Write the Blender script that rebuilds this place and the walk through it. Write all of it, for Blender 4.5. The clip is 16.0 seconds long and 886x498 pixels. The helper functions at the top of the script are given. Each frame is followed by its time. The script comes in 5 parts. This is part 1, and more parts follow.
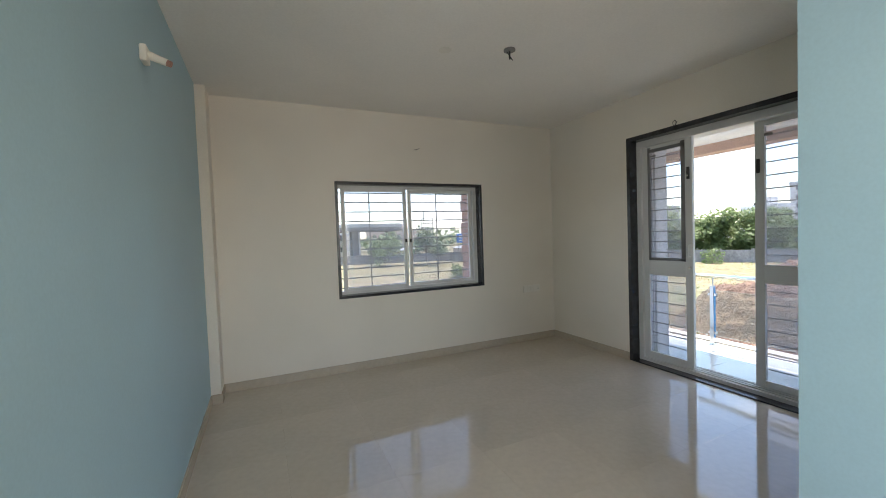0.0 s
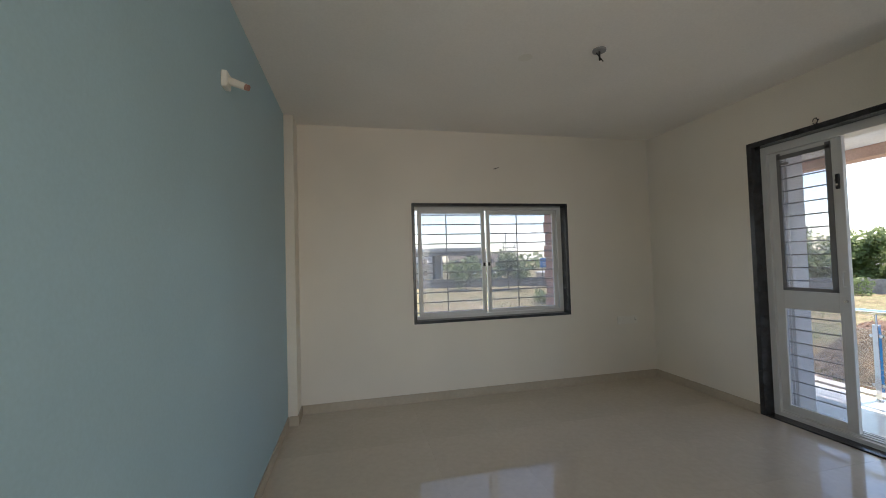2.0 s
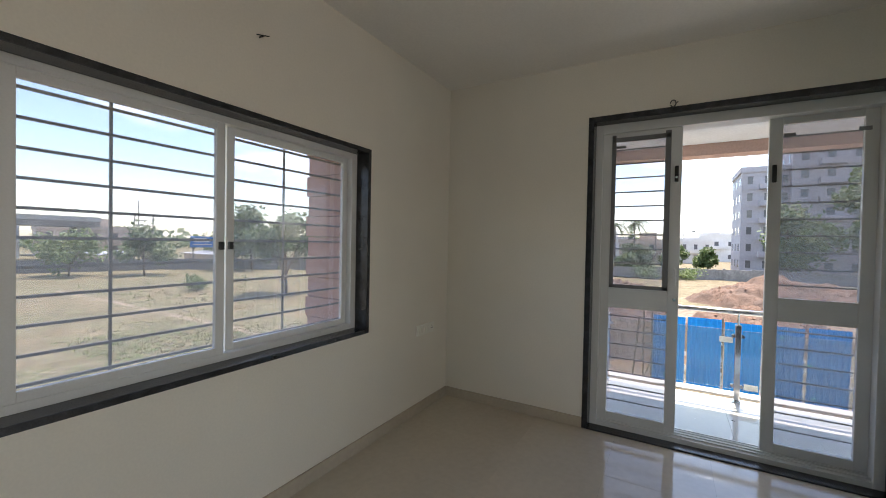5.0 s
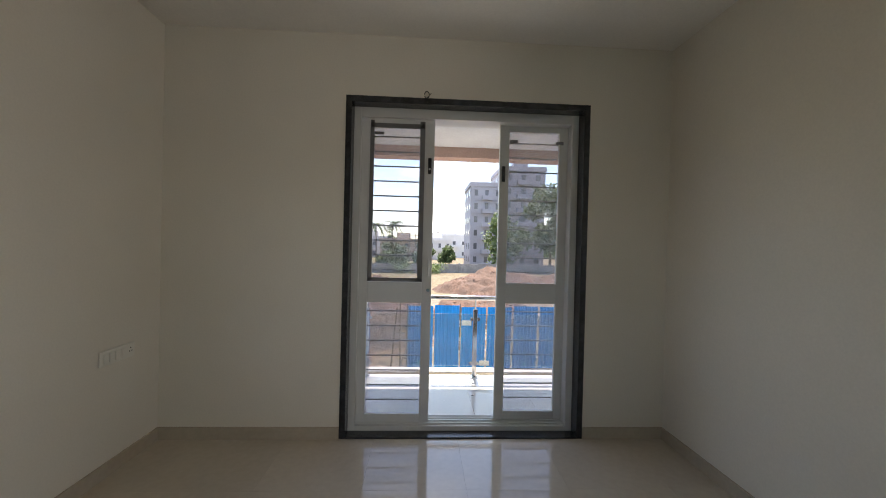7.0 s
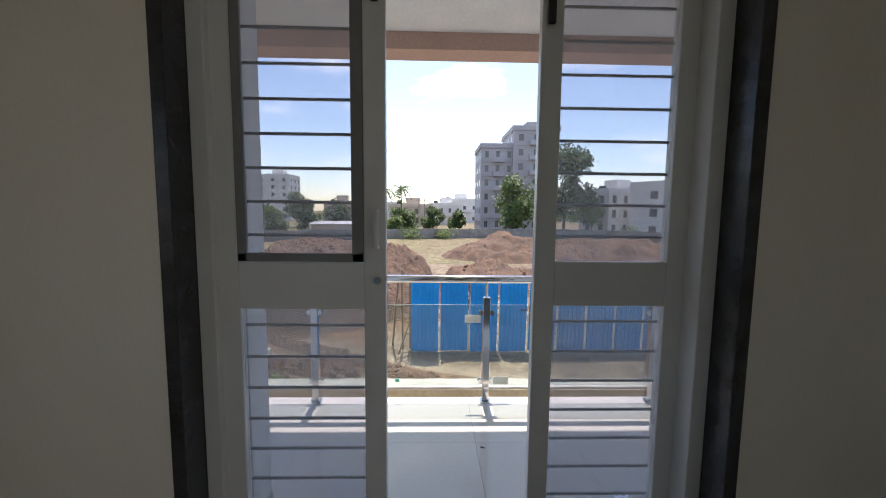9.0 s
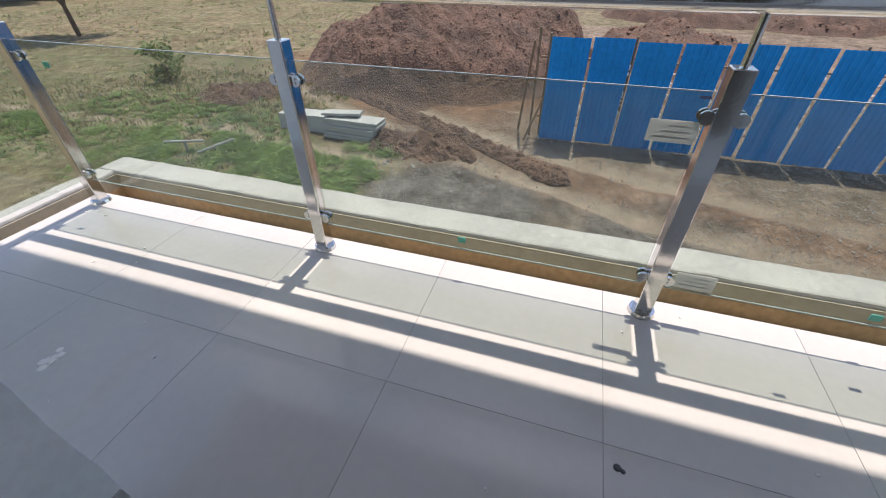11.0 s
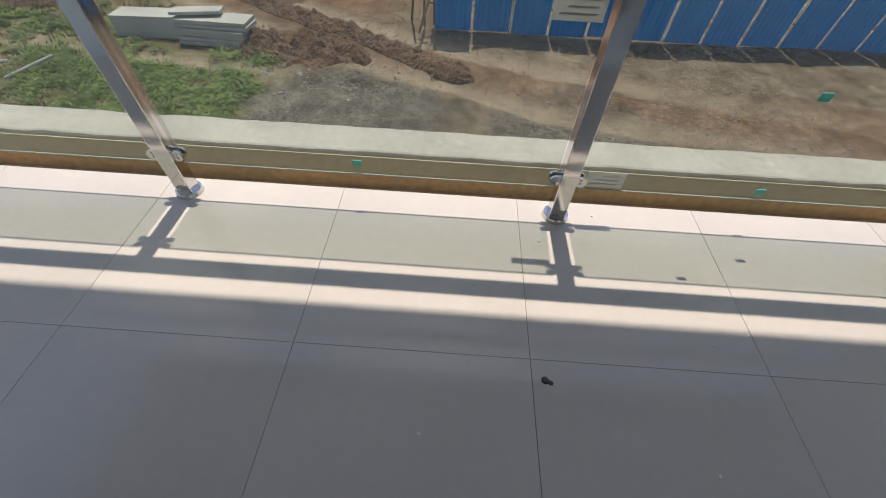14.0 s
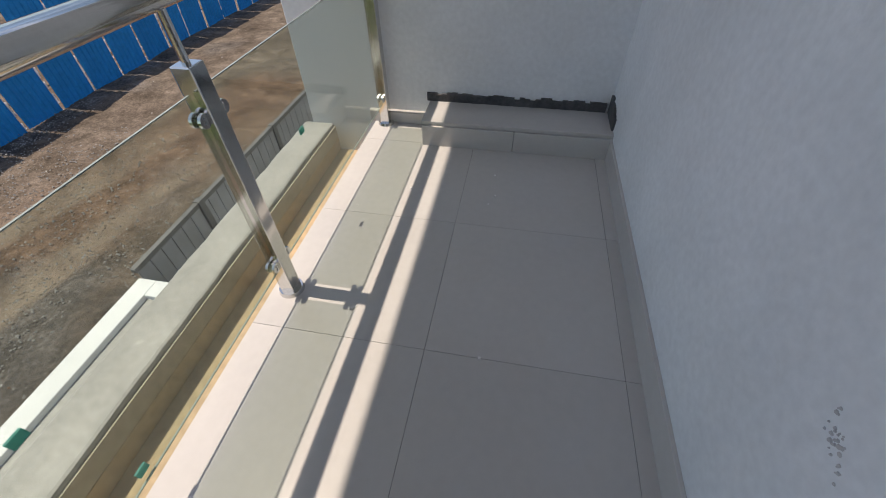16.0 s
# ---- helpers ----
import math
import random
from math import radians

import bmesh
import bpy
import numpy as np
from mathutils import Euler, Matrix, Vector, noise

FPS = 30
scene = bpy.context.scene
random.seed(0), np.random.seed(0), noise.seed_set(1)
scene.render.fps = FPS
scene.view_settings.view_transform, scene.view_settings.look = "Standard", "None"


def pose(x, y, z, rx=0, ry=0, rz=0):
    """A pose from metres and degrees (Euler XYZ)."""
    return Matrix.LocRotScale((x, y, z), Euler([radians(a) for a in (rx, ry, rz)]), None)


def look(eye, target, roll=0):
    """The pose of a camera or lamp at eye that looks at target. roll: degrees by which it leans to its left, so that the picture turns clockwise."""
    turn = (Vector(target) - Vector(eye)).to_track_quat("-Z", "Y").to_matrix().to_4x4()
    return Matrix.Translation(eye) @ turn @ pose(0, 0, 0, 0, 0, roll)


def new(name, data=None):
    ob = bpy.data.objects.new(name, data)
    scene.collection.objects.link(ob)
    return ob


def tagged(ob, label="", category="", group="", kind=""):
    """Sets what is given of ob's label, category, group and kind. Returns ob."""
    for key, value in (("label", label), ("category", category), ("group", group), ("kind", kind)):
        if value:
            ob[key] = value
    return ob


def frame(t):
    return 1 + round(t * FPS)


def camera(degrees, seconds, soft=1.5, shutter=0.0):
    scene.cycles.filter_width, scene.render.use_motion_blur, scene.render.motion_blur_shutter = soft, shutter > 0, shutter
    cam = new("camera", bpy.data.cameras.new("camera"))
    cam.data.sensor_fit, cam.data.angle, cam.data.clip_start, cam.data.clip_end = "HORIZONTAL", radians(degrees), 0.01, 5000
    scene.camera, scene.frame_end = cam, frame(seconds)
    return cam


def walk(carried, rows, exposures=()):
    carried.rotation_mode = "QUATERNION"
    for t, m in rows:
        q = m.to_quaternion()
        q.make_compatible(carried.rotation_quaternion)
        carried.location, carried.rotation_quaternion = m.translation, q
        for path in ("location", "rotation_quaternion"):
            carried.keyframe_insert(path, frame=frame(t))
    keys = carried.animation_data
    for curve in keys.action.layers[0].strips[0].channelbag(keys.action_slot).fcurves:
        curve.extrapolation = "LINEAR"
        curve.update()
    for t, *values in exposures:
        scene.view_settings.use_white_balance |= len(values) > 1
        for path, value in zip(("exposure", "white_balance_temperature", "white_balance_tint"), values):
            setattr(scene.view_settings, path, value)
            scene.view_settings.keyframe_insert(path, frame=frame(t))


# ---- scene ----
cam = camera(96.6, 16.0, soft=1.0)
PATH = [
    (0, (-3.683, -4.372, 1.468), (-2.852, -2.554, 1.397), -2.0),
    (0.5, (-3.673, -4.381, 1.493), (-2.989, -2.502, 1.521), -2.0),
    (1, (-3.652, -4.378, 1.489), (-3.031, -2.478, 1.56), -1.9),
    (1.5, (-3.608, -4.35, 1.472), (-3.068, -2.426, 1.547), -1.8),
    (2, (-3.56, -4.143, 1.456), (-3.115, -2.194, 1.521), -1.7),
    (2.5, (-3.539, -3.859, 1.441), (-3.12, -1.903, 1.482), -1.8),
    (3, (-3.561, -3.445, 1.418), (-3.166, -1.484, 1.437), -1.6),
    (3.5, (-3.636, -3.017, 1.384), (-3.206, -1.064, 1.383), -1.4),
    (4, (-3.529, -2.566, 1.396), (-2.861, -0.681, 1.371), -0.9),
    (4.5, (-3.346, -2.306, 1.389), (-2.167, -0.69, 1.355), 0.7),
    (4.7, (-3.308, -2.138, 1.428), (-1.876, -0.743, 1.383), 1.0),
    (5, (-3.262, -1.838, 1.454), (-1.532, -0.835, 1.419), 1.1),
    (5.2, (-3.19, -1.793, 1.458), (-1.356, -0.996, 1.431), 1.6),
    (7.5, (-2.595, -1.834, 1.387), (-0.601, -1.983, 1.355), 1.1),
    (8, (-2.181, -1.911, 1.388), (-0.187, -2.062, 1.338), 0.9),
    (10.3, (0.099, -2.13, 1.028), (1.934, -1.938, 0.255), 0.1),
    (10.5, (0.248, -2.14, 0.989), (2.01, -1.914, 0.071), 0.3),
    (11, (0.441, -2.079, 0.906), (1.956, -1.59, -0.305), -0.3),
    (11.5, (0.517, -1.92, 0.921), (1.792, -1.099, -0.384), -1.1),
    (12, (0.495, -1.873, 0.956), (1.535, -0.774, -0.352), -1.3),
    (12.5, (0.499, -1.934, 0.932), (1.531, -0.834, -0.38), -0.8),
    (13, (0.507, -1.989, 0.896), (1.671, -1.13, -0.485), -0.1),
    (13.5, (0.545, -2.039, 0.855), (1.832, -1.613, -0.616), 1.3),
    (14, (0.592, -2.087, 0.839), (1.877, -2.058, -0.693), 2.9),
    (14.5, (0.71, -2.239, 0.828), (1.886, -2.697, -0.724), 4.7),
    (15, (0.845, -2.464, 0.779), (1.7, -3.506, -0.698), 3.5),
    (15.5, (0.81, -2.737, 0.879), (1.238, -3.996, -0.615), -1.1),
    (16, (0.827, -2.865, 1.011), (1.107, -4.225, -0.428), -1.5),
]

walk(cam, [(t, look(e, g, r)) for t, e, g, r in PATH],
     exposures=[(0, 2.4, 6700, 10), (1.5, 2.15, 6850, 12), (2.5, 1.95, 6900, 12), (3.5, 2.1, 6950, 13), (5.0, 2.1, 7000, 13), (7.5, 2.0, 7200, 15), (8.2, 1.8, 7200, 15),
                (9.4, 1.1, 6700, 14), (10.3, 0.8, 6500, 14), (11.0, 0.65, 6800, 16), (12.0, 0.55, 7150, 17), (14.0, 0.35, 7300, 15), (16.0, 0.3, 7300, 15)])

# ---- world and sun ----
SUN_EL, SUN_AZ = radians(71), radians(0)      # the sun stands over the balcony side (+x)
world = bpy.data.worlds.new("sky")
scene.world = world
world.use_nodes = True
wn = world.node_tree.nodes
wl = world.node_tree.links
sky = wn.new("ShaderNodeTexSky")
sky.sky_type, sky.sun_disc, sky.sun_elevation, sky.sun_rotation = "NISHITA", False, SUN_EL, radians(90)
sky.air_density, sky.dust_density = 1.0, 0.6
sky.ozone_density = 2.0
co = wn.new("ShaderNodeTexCoord")
cn = wn.new("ShaderNodeTexNoise")
cn.inputs["Scale"].default_value, cn.inputs["Detail"].default_value = 3.0, 7
cm = wn.new("ShaderNodeMapping")
cm.inputs["Scale"].default_value = (1, 1, 3.2)
cr = wn.new("ShaderNodeValToRGB")
cr.color_ramp.elements[0].position, cr.color_ramp.elements[1].position = 0.52, 0.72
mx = wn.new("ShaderNodeMixRGB")
mx.inputs[2].default_value = (7.6, 8.0, 8.8, 1)
wl.new(co.outputs["Generated"], cm.inputs[0])
wl.new(cm.outputs[0], cn.inputs["Vector"])
wl.new(cn.outputs[0], cr.inputs[0])
wl.new(cr.outputs[0], mx.inputs[0])
wl.new(sky.outputs[0], mx.inputs[1])
wl.new(mx.outputs[0], wn["Background"].inputs[0])
wn["Background"].inputs[1].default_value = 0.13
# fill lamps added in unseen passage openings, end and side, to brighten the room
XW_FILL = -4.20
lamp = new("passage_fill", bpy.data.lights.new("passage_fill", "AREA"))
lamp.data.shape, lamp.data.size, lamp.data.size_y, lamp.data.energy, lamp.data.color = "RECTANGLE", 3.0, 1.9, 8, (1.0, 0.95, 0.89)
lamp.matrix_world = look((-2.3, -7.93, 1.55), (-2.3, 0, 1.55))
side = new("side_fill", bpy.data.lights.new("side_fill", "AREA"))
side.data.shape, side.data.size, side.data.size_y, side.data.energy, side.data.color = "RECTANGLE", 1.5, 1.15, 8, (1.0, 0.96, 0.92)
side.matrix_world = look((XW_FILL, -5.52, 1.5), (0, -5.52, 1.5))
sun = new("sun", bpy.data.lights.new("sun", "SUN"))
sun.data.energy, sun.data.angle, sun.data.color = 3.6, radians(0.6), (1.0, 0.95, 0.87)
sun.matrix_world = look((math.cos(SUN_EL) * 20, 0, math.sin(SUN_EL) * 20), (0, 0, 0))


# ---- materials ----
def mat(name, color, rough=0.6, metal=0.0, scale=4.0, vary=0.12, grain=60.0, bump=0.1, color2=None, stain=None,
        stain_at=0.6, spec=0.5, per_object=0.0, coat=0.0, dist=0.004):
    """A surface with large and fine variation, an optional second colour, stains, and fine relief."""
    m = bpy.data.materials.new(name)
    m.use_nodes = True
    n, l = m.node_tree.nodes, m.node_tree.links
    b = n["Principled BSDF"]
    b.inputs["Roughness"].default_value, b.inputs["Metallic"].default_value = rough, metal
    b.inputs["Specular IOR Level"].default_value = spec
    b.inputs["Coat Weight"].default_value = coat
    tc = n.new("ShaderNodeTexCoord")
    big, fine = n.new("ShaderNodeTexNoise"), n.new("ShaderNodeTexNoise")
    big.inputs["Scale"].default_value, big.inputs["Detail"].default_value = scale, 6
    fine.inputs["Scale"].default_value, fine.inputs["Detail"].default_value = grain, 4
    for t in (big, fine):
        l.new(tc.outputs["Object"], t.inputs["Vector"])
    ramp = n.new("ShaderNodeValToRGB")
    c2 = color2 or tuple(max(0, c * (1 - vary)) for c in color)
    c1 = color if color2 else tuple(min(1, c * (1 + vary * 0.5)) for c in color)
    ramp.color_ramp.elements[0].color, ramp.color_ramp.elements[1].color = (*c2, 1), (*c1, 1)
    ramp.color_ramp.elements[0].position, ramp.color_ramp.elements[1].position = 0.35, 0.65
    l.new(big.outputs[0], ramp.inputs[0])
    mul = n.new("ShaderNodeMixRGB")
    mul.blend_type, mul.inputs[0].default_value = "MULTIPLY", 1
    fr = n.new("ShaderNodeMapRange")
    fr.inputs["From Min"].default_value, fr.inputs["From Max"].default_value = 0.3, 0.7
    fr.inputs["To Min"].default_value, fr.inputs["To Max"].default_value = 1 - vary, 1 + vary * 0.3
    l.new(fine.outputs[0], fr.inputs[0])
    l.new(ramp.outputs[0], mul.inputs[1])
    l.new(fr.outputs[0], mul.inputs[2])
    out = mul.outputs[0]
    if stain:
        sn = n.new("ShaderNodeTexNoise")
        sn.inputs["Scale"].default_value, sn.inputs["Detail"].default_value, sn.inputs["Roughness"].default_value = scale * 2.3, 9, 0.7
        l.new(tc.outputs["Object"], sn.inputs["Vector"])
        sr = n.new("ShaderNodeValToRGB")
        sr.color_ramp.elements[0].position, sr.color_ramp.elements[1].position = stain_at, stain_at + 0.1
        l.new(sn.outputs[0], sr.inputs[0])
        sm = n.new("ShaderNodeMixRGB")
        sm.inputs[2].default_value = (*stain, 1)
        l.new(sr.outputs[0], sm.inputs[0])
        l.new(out, sm.inputs[1])
        out = sm.outputs[0]
    if per_object:
        oi = n.new("ShaderNodeObjectInfo")
        om = n.new("ShaderNodeMapRange")
        om.inputs["To Min"].default_value, om.inputs["To Max"].default_value = 1 - per_object, 1 + per_object * 0.4
        l.new(oi.outputs["Random"], om.inputs[0])
        o2 = n.new("ShaderNodeMixRGB")
        o2.blend_type, o2.inputs[0].default_value = "MULTIPLY", 1
        l.new(out, o2.inputs[1])
        l.new(om.outputs[0], o2.inputs[2])
        out = o2.outputs[0]
    l.new(out, b.inputs["Base Color"])
    rr = n.new("ShaderNodeMapRange")
    rr.inputs["To Min"].default_value, rr.inputs["To Max"].default_value = max(0.02, rough * 0.85), min(1, rough * 1.15)
    l.new(big.outputs[0], rr.inputs[0])
    l.new(rr.outputs[0], b.inputs["Roughness"])
    if bump:
        bp = n.new("ShaderNodeBump")
        bp.inputs["Strength"].default_value, bp.inputs["Distance"].default_value = bump, dist
        l.new(fine.outputs[0], bp.inputs["Height"])
        l.new(bp.outputs[0], b.inputs["Normal"])
    return m


def glass(name, tint, gloss=1.0, dusty=0.03):
    """A clear pane: see-through with its tint, mirror-like by its angle."""
    m = bpy.data.materials.new(name)
    m.use_nodes = True
    n, l = m.node_tree.nodes, m.node_tree.links
    n.remove(n["Principled BSDF"])
    tr, gl, mixs, lw = (n.new("ShaderNodeBsdfTransparent"), n.new("ShaderNodeBsdfGlossy"), n.new("ShaderNodeMixShader"),
                        n.new("ShaderNodeLayerWeight"))
    tr.inputs[0].default_value = (*tint, 1)
    gl.inputs["Roughness"].default_value = 0.02
    gl.inputs[0].default_value = (gloss, gloss, gloss, 1)
    lw.inputs[0].default_value = 0.5
    dust, mixd = n.new("ShaderNodeBsdfTranslucent"), n.new("ShaderNodeMixShader")
    dust.inputs[0].default_value, mixd.inputs[0].default_value = (0.8, 0.8, 0.8, 1), dusty
    pw, ad = n.new("ShaderNodeMath"), n.new("ShaderNodeMath")
    pw.operation, pw.inputs[1].default_value = "POWER", 4.0
    ad.operation, ad.use_clamp, ad.inputs[1].default_value, ad.inputs[2].default_value = "MULTIPLY_ADD", True, 0.7, 0.035
    l.new(lw.outputs["Facing"], pw.inputs[0])
    l.new(pw.outputs[0], ad.inputs[0])
    l.new(ad.outputs[0], mixs.inputs[0])
    l.new(tr.outputs[0], mixd.inputs[1])
    l.new(dust.outputs[0], mixd.inputs[2])
    l.new(mixd.outputs[0], mixs.inputs[1])
    l.new(gl.outputs[0], mixs.inputs[2])
    l.new(mixs.outputs[0], n["Material Output"].inputs[0])
    return m


CREAM = mat("cream_wall_paint", (0.77, 0.72, 0.63), 0.55, scale=1.3, vary=0.04, grain=90, bump=0.08)
BLUE = mat("pale_blue_wall_paint", (0.38, 0.55, 0.62), 0.5, scale=1.3, vary=0.04, grain=90, bump=0.08)
CEIL = mat("ceiling_paint", (0.86, 0.83, 0.78), 0.65, scale=1.0, vary=0.04, grain=70, bump=0.06)
WHITE_EXT = mat("white_exterior_plaster", (0.77, 0.79, 0.81), 0.75, scale=2.6, vary=0.07, grain=45, bump=0.35, stain=(0.66, 0.67, 0.67), stain_at=0.68)
FLOOR_TILE = mat("polished_beige_tile", (0.60, 0.53, 0.43), 0.07, scale=1.6, vary=0.05, grain=25, bump=0.0, per_object=0.03, spec=0.6)
SKIRT = mat("skirting_tile", (0.50, 0.43, 0.34), 0.25, scale=2, vary=0.06, grain=30, bump=0.03)
GROUT = mat("grout", (0.42, 0.37, 0.30), 0.9, scale=8, vary=0.2, grain=120)
GRANITE = mat("dark_granite", (0.035, 0.037, 0.042), 0.25, scale=14, vary=0.5, grain=220, bump=0.05, stain=(0.16, 0.165, 0.175), stain_at=0.66)
ALU = mat("white_powder_coated_aluminium", (0.68, 0.68, 0.67), 0.38, scale=3, vary=0.04, grain=150, bump=0.02)
ALU_DARK = mat("grey_mesh_frame", (0.20, 0.20, 0.205), 0.5, scale=3, vary=0.06, grain=150, bump=0.02)
BLACK = mat("black_plastic", (0.015, 0.015, 0.016), 0.4, scale=6, vary=0.2, grain=100, bump=0.02)
BAR = mat("painted_grille_steel", (0.19, 0.185, 0.18), 0.45, 0.3, scale=5, vary=0.15, grain=120, bump=0.05)
PLASTIC = mat("ivory_switch_plastic", (0.78, 0.75, 0.68), 0.35, scale=6, vary=0.03, grain=100, bump=0)
BALC_GROUT = mat("pale_grout", (0.30, 0.285, 0.27), 0.9, scale=8, vary=0.3, grain=120)
BALC_TILE = mat("satin_grey_balcony_tile", (0.53, 0.505, 0.48), 0.11, scale=2.2, vary=0.03, grain=35, bump=0.02, per_object=0.04,
                stain=(0.64, 0.63, 0.62), stain_at=0.80)
STEEL = mat("polished_stainless_steel", (0.70, 0.69, 0.67), 0.12, 1.0, scale=5, vary=0.06, grain=90, bump=0.01)
CONCRETE = mat("rough_concrete", (0.43, 0.425, 0.415), 0.9, scale=3, vary=0.15, grain=40, bump=0.5, stain=(0.60, 0.59, 0.56), stain_at=0.62)
MUD = mat("muddy_trough_plaster", (0.56, 0.41, 0.25), 0.85, scale=1.7, vary=0.2, grain=30, bump=0.3, color2=(0.42, 0.34, 0.22))
# olive grey: the brown plaster with the railing glass's reflection put into its colour
OLIVE = mat("glass_veiled_plaster", (0.47, 0.43, 0.34), 0.85, scale=1.4, vary=0.15, grain=30, bump=0.3, stain=(0.36, 0.29, 0.20), stain_at=0.64)
CEMENT = mat("dark_cement_patch", (0.10, 0.10, 0.105), 0.95, scale=9, vary=0.3, grain=60, bump=0.8)
BEAM = mat("pale_terracotta_paint", (0.56, 0.38, 0.31), 0.8, scale=2, vary=0.1, grain=50, bump=0.3)
BRICKRED = mat("terracotta_facade_paint", (0.40, 0.22, 0.18), 0.8, scale=2, vary=0.1, grain=50, bump=0.3)
GLASS = glass("window_glass", (0.73, 0.73, 0.76), 0.9, 0.085)
RAIL_GLASS = glass("railing_glass", (0.86, 0.90, 0.855), 0.75, 0.016)
PAPER = mat("white_paper_label", (0.72, 0.70, 0.68), 0.7, scale=20, vary=0.05)
INK = mat("grey_print", (0.50, 0.49, 0.49), 0.7, scale=20, vary=0.1)
FENCE = mat("blue_painted_sheet", (0.006, 0.27, 0.66), 0.5, spec=0.15, scale=1.5, vary=0.12, grain=12, bump=0.03, per_object=0.1)
FENCE_DK = mat("dark_blue_print", (0.01, 0.05, 0.16), 0.5)
BAMBOO = mat("bamboo_pole", (0.24, 0.17, 0.10), 0.7, scale=6, vary=0.25, grain=40, bump=0.2)
DIRT = mat("excavated_soil", (0.16, 0.096, 0.067), 1.0, scale=0.8, vary=0.35, grain=13, bump=0.9, color2=(0.10, 0.064, 0.048), dist=0.10)
CLOD = mat("soil_clods", (0.23, 0.13, 0.085), 1.0, scale=1.2, vary=0.3, grain=15, bump=0.6, dist=0.02)
STONE = mat("grey_rubble", (0.30, 0.29, 0.27), 0.9, scale=2, vary=0.25, grain=20, bump=0.5, dist=0.01)
SLAB = mat("precast_concrete_panel", (0.42, 0.42, 0.41), 0.9, scale=2, vary=0.15, grain=30, bump=0.4)
DRYGRASS = mat("dry_grass", (0.32, 0.27, 0.15), 0.9, scale=1.0, vary=0.2, grain=9)
BARK = mat("bark", (0.14, 0.10, 0.07), 0.95, scale=3, vary=0.3, grain=20, bump=0.6)
GREYWALL = mat("boundary_wall_block", (0.24, 0.23, 0.22), 0.95, scale=0.5, vary=0.25, grain=4, bump=0.4, stain=(0.38, 0.37, 0.35), stain_at=0.62)
BLD_WHITE = mat("white_building_paint", (0.68, 0.67, 0.66), 0.85, scale=0.3, vary=0.1, grain=3, bump=0.1, stain=(0.48, 0.47, 0.46), stain_at=0.66)
BLD_GREY = mat("grey_building_paint", (0.35, 0.34, 0.37), 0.85, scale=0.3, vary=0.1, grain=3, bump=0.1)
BLD_TAN = mat("tan_building_paint", (0.52, 0.43, 0.36), 0.85, scale=0.3, vary=0.1, grain=3, bump=0.1)
DARKGLASS = mat("dark_window", (0.13, 0.13, 0.14), 0.2, scale=1, vary=0.2, bump=0)
SIGNBLUE = mat("blue_sign_board", (0.03, 0.20, 0.55), 0.5, scale=1, vary=0.1)
TANK = mat("black_water_tank", (0.02, 0.02, 0.022), 0.5, scale=2)
TIN = mat("tin_roof", (0.42, 0.43, 0.45), 0.5, 0.4, scale=0.6, vary=0.2, grain=6)


def see_lit(name, color, through_part=0.6, **k):
    """Thin paper or film that lets light through to its shaded side."""
    m = mat(name, color, 0.6, **{"scale": 20, "vary": 0.06, "bump": 0, **k})
    n, l = m.node_tree.nodes, m.node_tree.links
    tl, mixs = n.new("ShaderNodeBsdfTranslucent"), n.new("ShaderNodeMixShader")
    tl.inputs[0].default_value = (*color, 1)
    mixs.inputs[0].default_value = through_part
    l.new(n["Principled BSDF"].outputs[0], mixs.inputs[1])
    l.new(tl.outputs[0], mixs.inputs[2])
    l.new(mixs.outputs[0], n["Material Output"].inputs[0])
    return m


LABEL = see_lit("thin_paper_label", (0.75, 0.73, 0.72))
LEAF = see_lit("dark_foliage", (0.10, 0.15, 0.045), 0.3, scale=0.6, vary=0.35, grain=4, color2=(0.045, 0.08, 0.025))
LEAF_LT = see_lit("light_foliage", (0.16, 0.22, 0.07), 0.35, scale=0.5, vary=0.3, grain=4, color2=(0.08, 0.12, 0.035))
GRASS = see_lit("weeds", (0.20, 0.30, 0.085), 0.35, scale=2.2, vary=0.35, grain=14, color2=(0.10, 0.16, 0.045))
FILM = see_lit("teal_film_sticker", (0.16, 0.55, 0.50))


